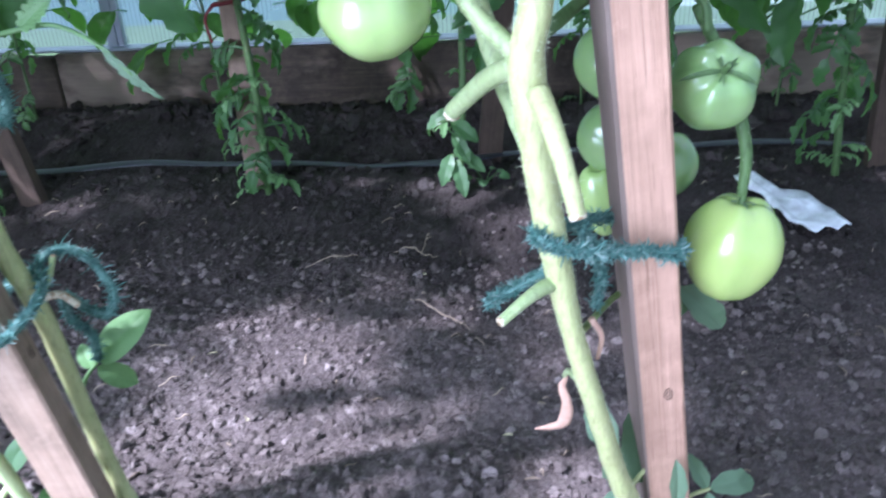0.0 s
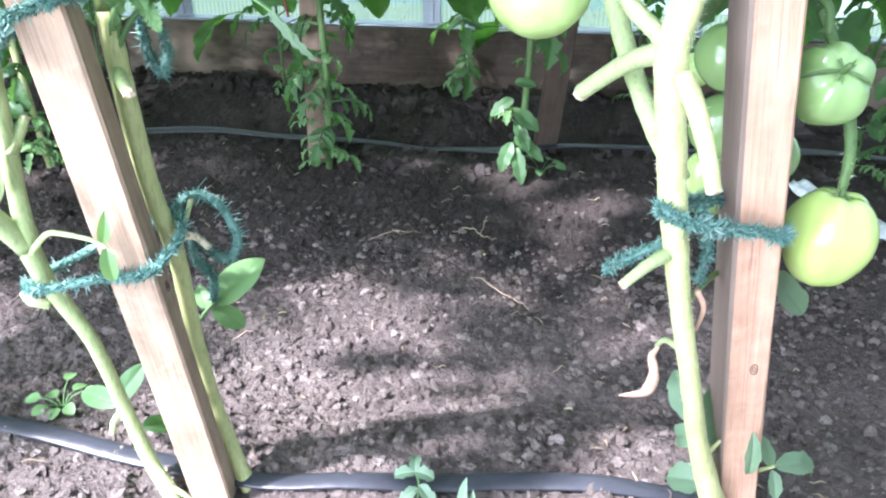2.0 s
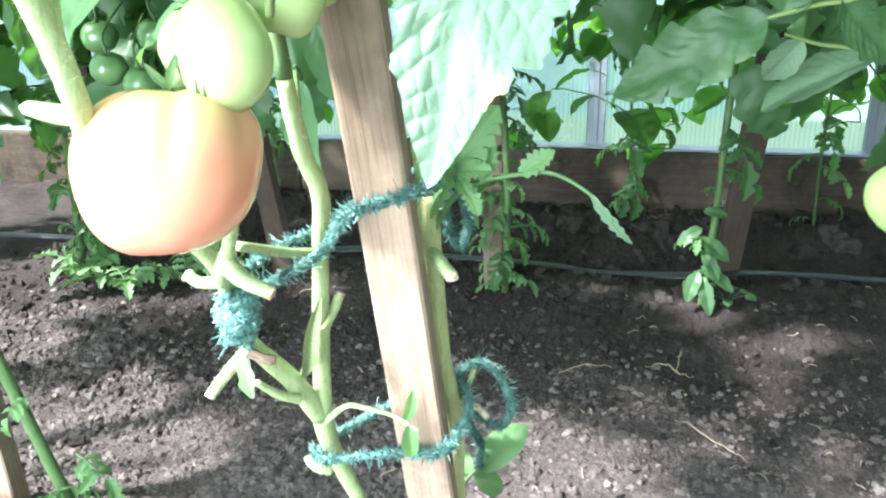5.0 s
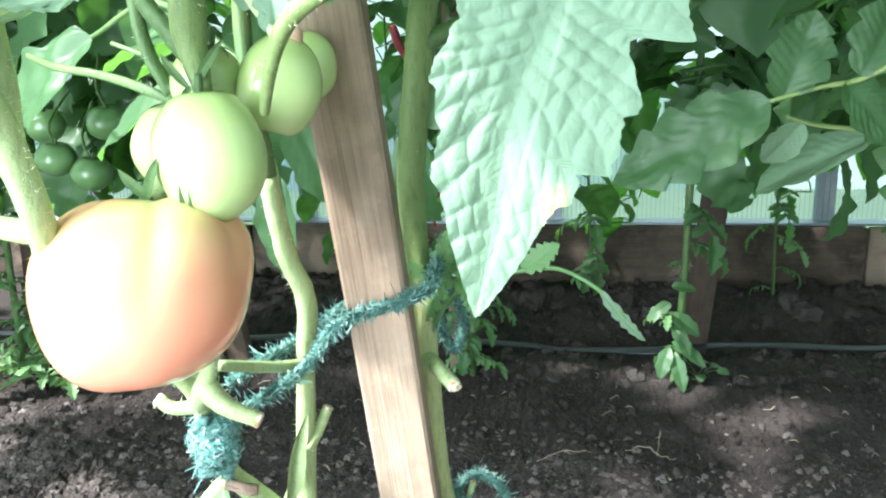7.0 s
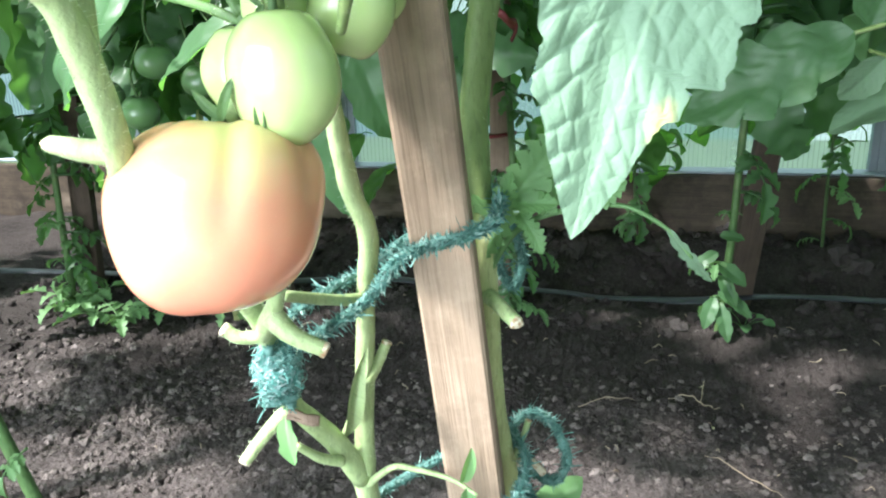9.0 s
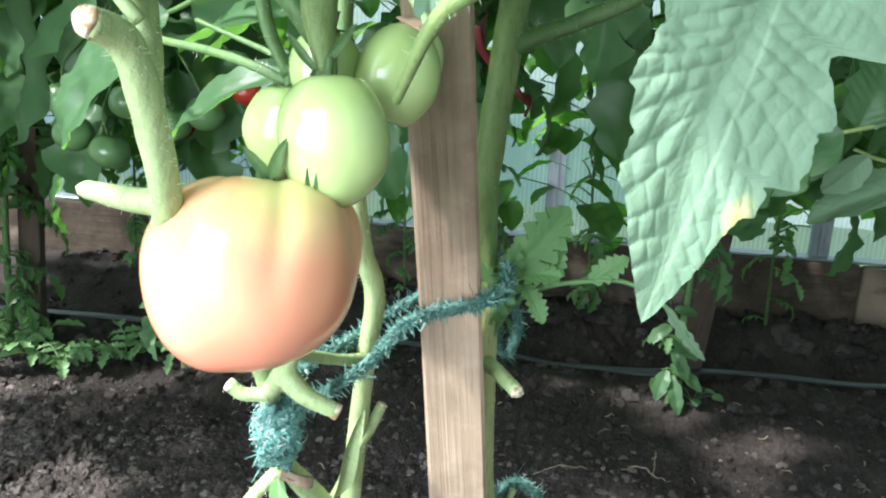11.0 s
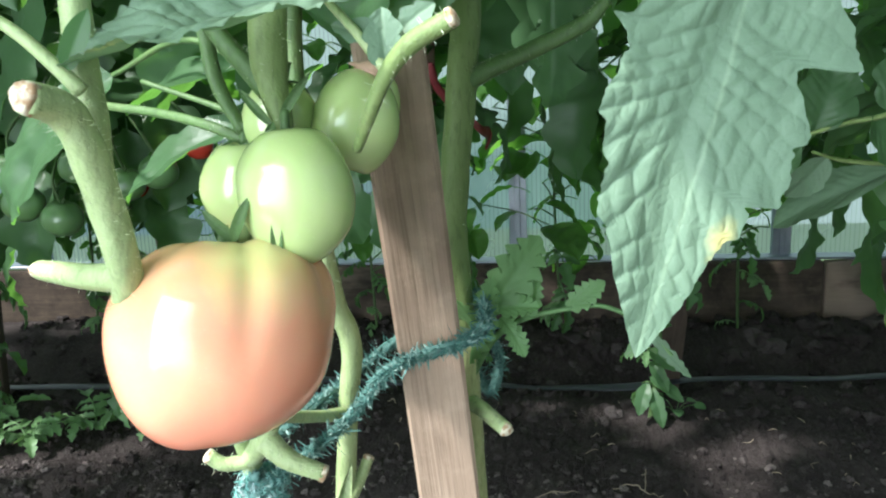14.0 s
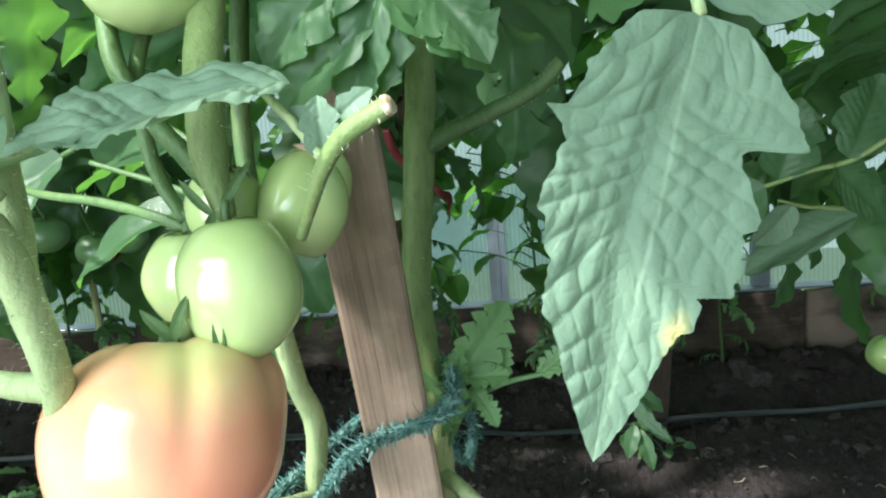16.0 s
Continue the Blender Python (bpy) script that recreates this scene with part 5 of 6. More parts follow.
stub([(0.203, 0.040, 0.486), (0.188, 0.065, 0.474), (0.167, 0.100, 0.447)], [0.0060, 0.0056, 0.0050], plant_c)
stub([(0.2115, 0.020, 0.478), (0.2165, 0.004, 0.468), (0.2225, -0.009, 0.450), (0.2275, -0.0145, 0.432)], [0.0058, 0.0050, 0.0043, 0.0040], plant_c, STEM_PALE)
stub([(0.222, 0.030, 0.374), (0.210, 0.018, 0.374), (0.193, 0.004, 0.366)], [0.0044, 0.0036, 0.0028], plant_c)
stem([(0.205, 0.034, 0.490), (0.198, 0.034, 0.497), (0.178, 0.046, 0.518), (0.165, 0.04, 0.56)], [0.0055, 0.0048, 0.0046, 0.004], plant_c, 80, None, "side branch")
tube("stub", [(0.239, 0.034, 0.306), (0.234, 0.06, 0.296), (0.2335, 0.082, 0.277)], [0.0026, 0.0020, 0.0015], STEM, plant_c, "withered side shoot", seg=7)
v, f = tube_arrays([(0.2345, 0.081, 0.277), (0.2335, 0.085, 0.270), (0.2325, 0.089, 0.262), (0.2365, 0.090, 0.247), (0.235, 0.097, 0.228), (0.227, 0.1, 0.221), (0.216, 0.1, 0.219)], [0.0012, 0.0016, 0.0026, 0.0040, 0.0042, 0.0028, 0.0006], 9, 7, 0.35, 0.45)
part("dry_leaf", mesh("dry_leaf", v, f, DRY), plant_c, "curled pink-brown dry leaf")
stub([(0.243, 0.040, 0.345), (0.250, 0.046, 0.330), (0.249, 0.05, 0.312)], [0.0020, 0.0016, 0.0012], plant_c, DRY, 0)
for b, t, nrm, w in (
    ((0.294, 0.082, 0.206), (0.305, 0.070, 0.250), (0.4, -0.9, 0.2), 0.013),
    ((0.347, 0.118, 0.148), (0.398, 0.140, 0.142), (0.0, -0.6, 0.8), 0.020),
    ((0.345, 0.118, 0.148), (0.332, 0.122, 0.175), (0.2, -0.9, 0.2), 0.013),
    ((0.345, 0.116, 0.146), (0.350, 0.100, 0.128), (0.1, -0.7, 0.7), 0.012),
    ((0.275, 0.084, 0.202), (0.254, 0.108, 0.176), (-0.1, -0.7, 0.6), 0.019),
    ((0.292, 0.098, 0.144), (0.260, 0.110, 0.138), (-0.1, -0.6, 0.8), 0.026),
    ((0.290, 0.088, 0.182), (0.287, 0.092, 0.238), (0.2, -0.9, 0.2), 0.032),
    ((0.309, 0.068, 0.182), (0.309, 0.062, 0.217), (0.2, -0.9, 0.2), 0.013),
    ((0.268, 0.080, 0.215), (0.251, 0.100, 0.246), (-0.2, -0.9, 0.3), 0.022),
    ((0.310, 0.120, 0.320), (0.354, 0.122, 0.278), (0.1, -0.9, 0.3), 0.020),
    ((0.310, 0.120, 0.320), (0.328, 0.130, 0.288), (0.1, -0.9, 0.3), 0.030),
):
    leaflet("leaf", plant_c, b, t, nrm, w, LEAF_SAGE, lobes=3, depth=0.14, seed=int(t[0] * 3000), quilt=0.0007, nu=24, nv=8, cup=0.3)
tube("side_shoot", [(0.312, 0.106, 0.128), (0.330, 0.116, 0.140), (0.347, 0.118, 0.148)], [0.0022, 0.0018, 0.0014], STEM_PALE, plant_c, "short shoot", seg=7)
tube("side_shoot", [(0.276, 0.070, 0.190), (0.286, 0.078, 0.198), (0.294, 0.082, 0.206)], [0.0020, 0.0016, 0.0012], STEM_PALE, plant_c, "short shoot", seg=7)
tube("side_shoot", [(0.270, 0.062, 0.208), (0.270, 0.072, 0.212), (0.268, 0.080, 0.215)], [0.0018, 0.0015, 0.0012], STEM_PALE, plant_c, "short shoot", seg=7)
tube("side_shoot", [(0.234, 0.036, 0.335), (0.270, 0.090, 0.335), (0.310, 0.120, 0.320)], [0.0022, 0.0018, 0.0014], STEM_MID, plant_c, "short shoot", seg=7)
# long leaf that reaches across behind the near plants
reach = tube("leaf_stalk", [(0.201, 0.045, 0.70), (0.170, 0.100, 0.652), (0.130, 0.150, 0.606), (0.098, 0.152, 0.597), (0.072, 0.150, 0.590)], [0.0028, 0.0022, 0.0018, 0.0015, 0.0013], STEM_MID, plant_c, seg=8)
for b, t, nrm, w, n, mat in (
    ((0.072, 0.150, 0.590), (-0.017, 0.147, 0.5425), (0.15, -0.85, 0.45), 0.050, 5, LEAF),
    ((0.080, 0.152, 0.593), (0.094, 0.150, 0.640), (0.1, -0.9, 0.2), 0.040, 4, LEAF),
    ((0.112, 0.152, 0.600), (0.150, 0.168, 0.562), (0.0, -0.85, 0.4), 0.034, 4, LEAF),
    ((0.120, 0.152, 0.603), (0.142, 0.158, 0.650), (0.1, -0.9, 0.1), 0.040, 4, LEAF),
):
    leaflet("leaflet", reach, b, t, nrm, w, mat, lobes=n, depth=0.26, seed=int(t[0] * 2000 + 90), quilt=0.0012, nu=60, nv=14, cup=0.12, droop=0.10)
lower = tube("leaf_stalk", [(0.206, 0.045, 0.635), (0.200, 0.120, 0.592), (0.165, 0.190, 0.569), (0.115, 0.185, 0.571), (0.086, 0.170, 0.579)], [0.0024, 0.0022, 0.0018, 0.0015, 0.0010], STEM_MID, plant_c, seg=8)
for b, t, nrm, w in (
    ((0.148, 0.205, 0.561), (0.076, 0.235, 0.530), (0.0, -0.55, 0.8), 0.042),
    ((0.098, 0.178, 0.575), (0.078, 0.190, 0.545), (0.1, -0.9, 0.2), 0.022),
):
    leaflet("leaflet", lower, b, t, nrm, w, LEAF_SAGE, lobes=4, depth=0.12, seed=int(t[0] * 2000 + 70), quilt=0.0012, nu=48, nv=14, cup=0.22, droop=0.4)
r1 = fruit_mesh("tomato", 0.0290, 0.0290, 0.0335, 0.05, 5, -0.04, 0.07, YELLOW_FRUIT, 60, 40, 21)
fruit(plant_c, (0.333, 0.098, 0.359), r1, "large glossy light green tomato beside the stake", (0, 6, 30), 0.018, 6)
r2 = fruit_mesh("tomato", 0.0245, 0.0245, 0.0255, 0.08, 6, 0.0, 0.06, DEEP_FRUIT, 60, 40, 23)
fruit(plant_c, (0.311, 0.100, 0.457), r2, "ribbed green tomato with a spread calyx", (52, -10, 10), 0.022, 7)
r3 = fruit_mesh("tomato", 0.0255, 0.0255, 0.0215, 0.05, 6, 0.0, 0.0, MID_FRUIT, 48, 30, 25)
fruit(plant_c, (0.137, 0.036, 0.5135), r3, "flat green tomato hanging clear of the leaves", (4, -4, 0), 0.018, 8)
r4 = fruit_mesh("tomato", 0.0205, 0.0205, 0.0215, 0.02, 5, 0.0, 0.0, DEEP_FRUIT, 48, 32, 27)
fruit(plant_c, (0.258, 0.125, 0.467), r4, "green tomato behind the stake", (0, 0, 0), 0.014, 9)
fruit(plant_c, (0.262, 0.130, 0.420), r4, "green tomato behind the stake", (20, 10, 60))
fruit(plant_c, (0.298, 0.140, 0.398), r4, "green tomato behind the stake", (0, 20, 80))
r5 = fruit_mesh("tomato", 0.0150, 0.0150, 0.0270, 0.03, 5, 0.0, 0.06, MID_FRUIT, 40, 26, 29)
fruit(plant_c, (0.258, 0.126, 0.380), r5, "slender green tomato between stem and stake", (6, -14, 20))
fruit(plant_c, (0.172, 0.07, 0.552), r4, "green tomato above the flat one", (0, 10, 30), 0.015, 10)
fruit(plant_c, (0.310, 0.500, 0.369), r3, "green tomato hanging from a long arching shoot", (0, 8, 30), 0.016, 11)
stem([(0.165, 0.15, 0.66), (0.23, 0.30, 0.62), (0.29, 0.44, 0.52), (0.308, 0.495, 0.42), (0.310, 0.5, 0.388)], [0.004, 0.0035, 0.003, 0.0025, 0.002], plant_c, 0, STEM_DARK, "arching shoot")
stem([(0.215, 0.045, 0.50), (0.262, 0.10, 0.52), (0.30, 0.105, 0.505), (0.306, 0.10, 0.486)], [0.0036, 0.003, 0.003, 0.0026], plant_c, 30, STEM_DARK, "truss stalk")
stem([(0.300, 0.105, 0.500), (0.322, 0.108, 0.46), (0.335, 0.104, 0.42), (0.335, 0.10, 0.392)], [0.003, 0.0042, 0.0036, 0.0028], plant_c, 60, STEM_DARK, "truss stalk")
stem([(0.206, 0.04, 0.62), (0.17, 0.05, 0.60), (0.145, 0.045, 0.56), (0.138, 0.037, 0.532)], [0.0028, 0.0024, 0.0022, 0.002], plant_c, 30, None, "truss stalk")

# ---------------------------------------------------------------- ties
tie = thing("twine_tie", "shaggy teal twine tying stems to the pale stake", "twine", group="twine ties")
twine("tie", [(-0.206, 0.062, 0.304), (-0.200, 0.052, 0.306), (-0.183, 0.048, 0.309), (-0.148, 0.047, 0.320), (-0.130, 0.047, 0.323), (-0.110, 0.046, 0.327), (-0.102, 0.062, 0.332), (-0.100, 0.086, 0.340), (-0.113, 0.108, 0.345), (-0.128, 0.112, 0.335), (-0.155, 0.108, 0.325), (-0.185, 0.09, 0.312), (-0.204, 0.072, 0.305)], tie, 1500)
loop = thing("twine_loop", "loose loop of shaggy teal twine beside the stem", "twine", group="twine ties")
twine("loop", [(-0.113, 0.106, 0.335), (-0.112, 0.112, 0.348), (-0.102, 0.120, 0.354), (-0.088, 0.127, 0.344), (-0.078, 0.130, 0.318), (-0.085, 0.130, 0.298), (-0.098, 0.128, 0.303), (-0.108, 0.120, 0.318), (-0.108, 0.120, 0.300), (-0.101, 0.128, 0.282), (-0.104, 0.130, 0.258)], loop, 1100)
tie2 = thing("twine_tie", "shaggy dark teal twine slung from a branch to the pale stake", "twine", group="twine ties")
twine("tie", [(-0.211, -0.012, 0.448), (-0.199, -0.008, 0.455), (-0.189, 0.015, 0.458), (-0.178, 0.036, 0.464), (-0.167, 0.035, 0.479), (-0.155, 0.027, 0.492), (-0.138, 0.0245, 0.500), (-0.121, 0.0245, 0.505), (-0.111, 0.042, 0.508), (-0.113, 0.075, 0.511), (-0.118, 0.098, 0.508), (-0.140, 0.10, 0.498), (-0.172, 0.074, 0.482), (-0.190, 0.060, 0.470), (-0.199, 0.030, 0.469), (-0.211, 0.008, 0.464)], tie2, 2000)
twine("tie", [(-0.122, 0.100, 0.508), (-0.116, 0.115, 0.490), (-0.107, 0.120, 0.464), (-0.113, 0.122, 0.442), (-0.121, 0.122, 0.455), (-0.122, 0.118, 0.482)], tie2, 650)
coil = [(-0.2195 + 0.0085 * math.cos(2.1 * k) + 0.0006 * k, 0.000 + 0.0085 * math.sin(2.1 * k) - 0.0004 * k, 0.416 + 0.0026 * k + 0.0015 * math.sin(3.3 * k)) for k in range(15)]
twine("tie", coil, tie2, 300, 0.0024, 0.0026, 0.00036)
fibre_knot((-0.2165, -0.003, 0.437), (0.0110, 0.0100, 0.0150), 2300, tie2)
tie3 = thing("twine_tie", "shaggy teal twine tying a stem to the reddish stake", "twine", group="twine ties")
twine("tie", [(0.211, 0.030, 0.404), (0.213, 0.020, 0.404), (0.224, 0.017, 0.400), (0.240, 0.026, 0.394), (0.257, 0.038, 0.388), (0.272, 0.043, 0.385), (0.288, 0.050, 0.380), (0.292, 0.066, 0.378), (0.272, 0.085, 0.385), (0.246, 0.066, 0.394), (0.228, 0.045, 0.400)], tie3, 1500)
twine("tie", [(0.236, 0.042, 0.398), (0.244, 0.050, 0.384), (0.250, 0.060, 0.362), (0.248, 0.062, 0.340)], tie3, 450)
twine("tie", [(0.230, 0.044, 0.378), (0.216, 0.040, 0.374), (0.199, 0.035, 0.367), (0.185, 0.030, 0.361)], tie3, 420)
ribbon = thing("red_ribbon", "dark red cloth ribbon wound round a tomato stem", "ribbon")
tube("band", [(-0.143, 0.118, 0.640), (-0.141, 0.122, 0.630), (-0.131, 0.128, 0.615), (-0.116, 0.120, 0.603), (-0.109, 0.108, 0.599), (-0.111, 0.104, 0.592)], [0.0026, 0.0034, 0.0022, 0.0026, 0.0036, 0.002], RED_CORD, ribbon, seg=8, rough=0.6, flat=0.4)
cord = thing("cord_tie", "dark red cord tied round a far stake", "cord")
tube("cord", [(-0.295, 1.035, 0.372), (-0.262, 1.022, 0.378), (-0.240, 1.040, 0.380), (-0.262, 1.068, 0.377), (-0.296, 1.045, 0.372)], [0.0035, 0.0035], RED_CORD, cord, seg=7)
tube("cord", [(-0.295, 1.035, 0.372), (-0.31, 1.03, 0.35), (-0.305, 1.03, 0.31)], [0.003, 0.0025], RED_CORD, cord, seg=7)

# ---------------------------------------------------------------- far row and background plants


def far_plant(x, y, h, low, count, seed, lean=(0, 0), label="", spread=1.0, leafy=LEAF_MESHES, base_shoots=5, group="far tomato plants", fan=0.0, mid=0, thick=1.0, wide=0.0, bark=STEM_DARK):
    r = np.random.default_rng(seed)
    t = thing("tomato_plant", label or "leafy tomato plant tied to a stake in the far row", "tomato plant", pose(x, y, 0), group)
    z0 = soil_height(x, y) - 0.01
    pts = [(lean[0] * u + 0.012 * math.sin(7 * u + seed), lean[1] * u + 0.012 * math.cos(6 * u), z0 + (h - z0) * u) for u in np.linspace(0, 1, 8)]
    tube("stem", pts, [0.0070 * thick, 0.0062 * thick, 0.005 * thick, 0.004 * thick], bark, t, seg=8, steps=4)
    c = spline(pts, 8)
    for k in range(count):
        u = (k + r.random()) / count
        z = low + (h - low) * u
        at = c[np.argmin(np.abs(c[:, 2] - z))]
        if wide:  # short side branches carry the leaves away from the stem
            way = np.array([math.cos(2.4 * k), 0.45 * math.sin(2.4 * k), 0.3])
            tip = at + way * wide * (0.3 + r.random())
            if k % 3 == 0:
                tube("side_branch", [tuple(at), tuple(0.5 * (at + tip) + np.array([0, 0, 0.01])), tuple(tip)], [0.0022, 0.0014], STEM_DARK, t, seg=5, steps=3)
            at = tip
        me = leafy[int(r.integers(len(leafy)))]
        m = leaf_pose(at, fan * math.sin(2.4 * k + seed) if fan else 137.5 * k + 25 * r.normal(), 35 - 45 * r.random() + 10 * u, 12 * r.normal()) @ Matrix.Scale(spread * (0.75 + 0.4 * r.random()), 4)
        part("leaf", me, t, at=m)
    for k in range(base_shoots):
        at = (0.008 * r.normal(), 0.008 * r.normal(), z0 + 0.02 + (0.06 if k % 2 else 0.22) * r.random())
        part("young_leaf", LIGHT_LEAF_MESHES[k % 3], t, at=leaf_pose(at, 360 * r.random(), 40 * r.random()) @ Matrix.Scale(0.35 + 0.2 * r.random(), 4))
    for k in range(mid):
        z = z0 + 0.08 + (low - z0) * (k + r.random()) / mid
        at = c[np.argmin(np.abs(c[:, 2] - z))]
        part("leaf", SIDE_LEAF_MESHES[k % 4], t, at=leaf_pose(at, 360 * r.random(), 25 - 45 * r.random(), 15 * r.normal()) @ Matrix.Scale(0.7 + 0.5 * r.random(), 4))
    return t


f1 = far_plant(-0.245, 1.00, 1.35, 0.58, 44, 101, (-0.02, 0.03), base_shoots=16, mid=22)
f2 = far_plant(0.112, 0.985, 1.35, 0.54, 50, 102, (0.105, 0.06), base_shoots=6, mid=2)
for b, t, nrm, w in (((0, -0.005, 0.19), (-0.050, -0.03, 0.165), (-0.1, -0.7, 0.6), 0.030), ((0, -0.005, 0.17), (0.062, -0.03, 0.140), (0.1, -0.7, 0.6), 0.036), ((0.004, -0.006, 0.15), (0.040, -0.05, 0.105), (0.1, -0.8, 0.5), 0.030), ((0.004, -0.006, 0.12), (0.075, -0.04, 0.090), (0.1, -0.6, 0.7), 0.034), ((0, -0.006, 0.11), (-0.022, -0.05, 0.060), (-0.1, -0.8, 0.5), 0.034), ((0.006, -0.006, 0.10), (0.030, -0.06, 0.040), (0.1, -0.8, 0.5), 0.034), ((0, -0.006, 0.22), (0.045, -0.02, 0.225), (0.1, -0.6, 0.7), 0.026)):
    leaflet("leaf", f2, b, tuple(0.85 * p + 0.15 * q for p, q in zip(t, b)), nrm, 0.85 * w, LEAF, lobes=3, depth=0.22, seed=int(t[0] * 3000 + 400), quilt=0.0010, nu=18, nv=5)
f3 = far_plant(0.80, 1.02, 1.35, 0.40, 44, 103, (-0.05, 0.0), base_shoots=8, mid=12)
f4 = far_plant(-0.77, 0.93, 1.35, 0.42, 44, 104, (-0.06, 0.02), base_shoots=10, mid=14, bark=STEM_PALE)
f5 = far_plant(-1.13, 0.93, 1.35, 0.38, 42, 105, (0.03, 0.02), base_shoots=14, mid=14)
far_plant(1.32, 1.0, 1.35, 0.22, 24, 106)
far_plant(-1.65, 0.95, 1.40, 0.30, 46, 107, spread=1.2)
for k, (x, y, low) in enumerate(((-0.95, 1.46, 0.30), (-0.48, 1.47, 0.22), (-0.02, 1.48, 0.22), (0.40, 1.47, 0.30), (0.85, 1.45, 0.25), (-1.18, 1.45, 0.3))):
    far_plant(x, y, 1.5, low - 0.03, 125, 120 + k, label="leafy plant with broad rounded leaves against the greenhouse wall", spread=0.95, leafy=BROAD_LEAF_MESHES, base_shoots=3, group="plants along the wall", mid=4, thick=0.5, wide=0.19)

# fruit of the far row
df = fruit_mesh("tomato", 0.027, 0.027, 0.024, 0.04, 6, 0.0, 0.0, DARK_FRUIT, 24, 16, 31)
rf = fruit_mesh("tomato", 0.022, 0.022, 0.021, 0.02, 5, 0.0, 0.0, RED_FRUIT, 24, 16, 33)


def hang(plant, at, me, label, seed=0):
    o = plant.matrix_basis.translation
    p = (at[0] - o.x, at[1] - o.y, at[2] - o.z)
    fruit(plant, p, me, label, (10 * math.sin(seed), 10 * math.cos(seed), 40 * seed), 0.014, seed + 50)
    tube("fruit_stalk", [(p[0], p[1], p[2] + 0.018), (p[0] * 0.9, p[1], p[2] + 0.05), (p[0] * 0.6, p[1] * 0.8, p[2] + 0.09)], [0.002, 0.002], STEM_DARK, plant, seg=6, steps=3)


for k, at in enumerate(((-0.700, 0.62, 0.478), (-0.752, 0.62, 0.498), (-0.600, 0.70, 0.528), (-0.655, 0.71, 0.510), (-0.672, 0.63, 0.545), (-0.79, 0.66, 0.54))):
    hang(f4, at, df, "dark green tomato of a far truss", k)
hang(f4, (-0.690, 0.80, 0.500), rf, "ripe red tomato of a far truss", 7)
hang(f4, (-0.560, 0.75, 0.560), rf, "ripe red tomato of a far truss", 8)

# upper leaves of the near plants, unseen, added to shade the bed
for plant, pts, n, seed, gaps in ((plant_a, A_PTS, 6, 201, (2, 4)), (plant_b, B_PTS, 3, 202, (1,)), (plant_c, C_PTS, 7, 203, (1,))):
    r = np.random.default_rng(seed)
    c = spline(pts, 8)
    for k in range(n):
        z = 0.78 + 0.45 * (k + r.random()) / n
        at = c[np.argmin(np.abs(c[:, 2] - z))]
        me, m = LEAF_MESHES[int(r.integers(7))], leaf_pose(at, 85 * math.sin(2.4 * k + seed) + 8 * r.normal(), 10 + 25 * r.random())
        if k not in gaps:  # these leaves are left out to let sun onto the soil
            part("leaf", me, plant, at=m @ Matrix.Scale(1.2, 4))

# upper leaves that hang over the near side of the row, unseen sun blockers
for k, (plant, at, yaw, pitch, size) in enumerate((
    (plant_a, (-0.11, 0.14, 1.18), 165, 12, 1.9), (plant_c, (0.20, 0.05, 0.98), 136, 16, 1.5), (plant_c, (0.20, 0.05, 0.91), 128, 20, 1.4), (plant_c, (0.20, 0.05, 0.94), 152, 20, 1.3), (plant_c, (0.20, 0.05, 1.02), 146, 14, 1.55), (plant_c, (0.20, 0.06, 1.14), 133, 12, 1.7), (plant_c, (0.20, 0.06, 1.20), 124, 14, 1.7),
)):
    part("leaf", LEAF_MESHES[(2 * k + 1) % 7], plant, at=leaf_pose(at, yaw, pitch) @ Matrix.Scale(size, 4))

# unseen leaf placed to keep direct sun off the truss
part("leaf", LEAF_MESHES[3], plant_b, at=leaf_pose((-0.20, 0.05, 0.99), 150, 20) @ Matrix.Scale(1.35, 4))

# tall tops that arch back over the path, unseen, added to shade it
for plant, x, y, n, seed in ((plant_b, -0.20, 0.06, 14, 241), (plant_a, -0.11, 0.14, 8, 242)):
    r = np.random.default_rng(seed)
    for k in range(n):
        part("leaf", LEAF_MESHES[int(r.integers(7))], plant, at=leaf_pose((x, y, 1.12 + 0.13 * (k + r.random()) / n), -12 + 48 * math.sin(2.4 * k), 32 + 16 * r.random(), 8 * r.normal()) @ Matrix.Scale(1.75, 4))

# long leaves high over the path between the rows, unseen, added for shade
for k, (plant, at, yaw, pitch, size) in enumerate((
    (plant_a, (-0.125, 0.125, 0.86), -8, 20, 1.6), (plant_a, (-0.12, 0.13, 0.92), -38, 20, 1.6), (plant_a, (-0.115, 0.135, 1.00), 22, 15, 1.6), (plant_a, (-0.11, 0.14, 1.10), -20, 15, 1.7),
    (plant_c, (0.20, 0.05, 0.88), 10, 22, 1.7), (plant_c, (0.20, 0.05, 0.94), 38, 18, 1.7), (plant_c, (0.20, 0.05, 1.02), -12, 18, 1.7), (plant_c, (0.20, 0.06, 1.12), 24, 15, 1.7),
)):
    part("leaf", LEAF_MESHES[(2 * k + 3) % 7], plant, at=leaf_pose(at, yaw, pitch) @ Matrix.Scale(size, 4))
# high forward leaves of the far row, added to shade the soil
for plant, seed in ((f1, 221), (f2, 222)):
    r = np.random.default_rng(seed)
    for k in range(13):
        part("leaf", LEAF_MESHES[int(r.integers(7))], plant, at=leaf_pose((0, 0.02, 0.92 + 0.33 * (k + r.random()) / 13), 180 + 70 * math.sin(2.4 * k), 28 + 15 * r.random(), 10 * r.normal()) @ Matrix.Scale(1.15, 4))

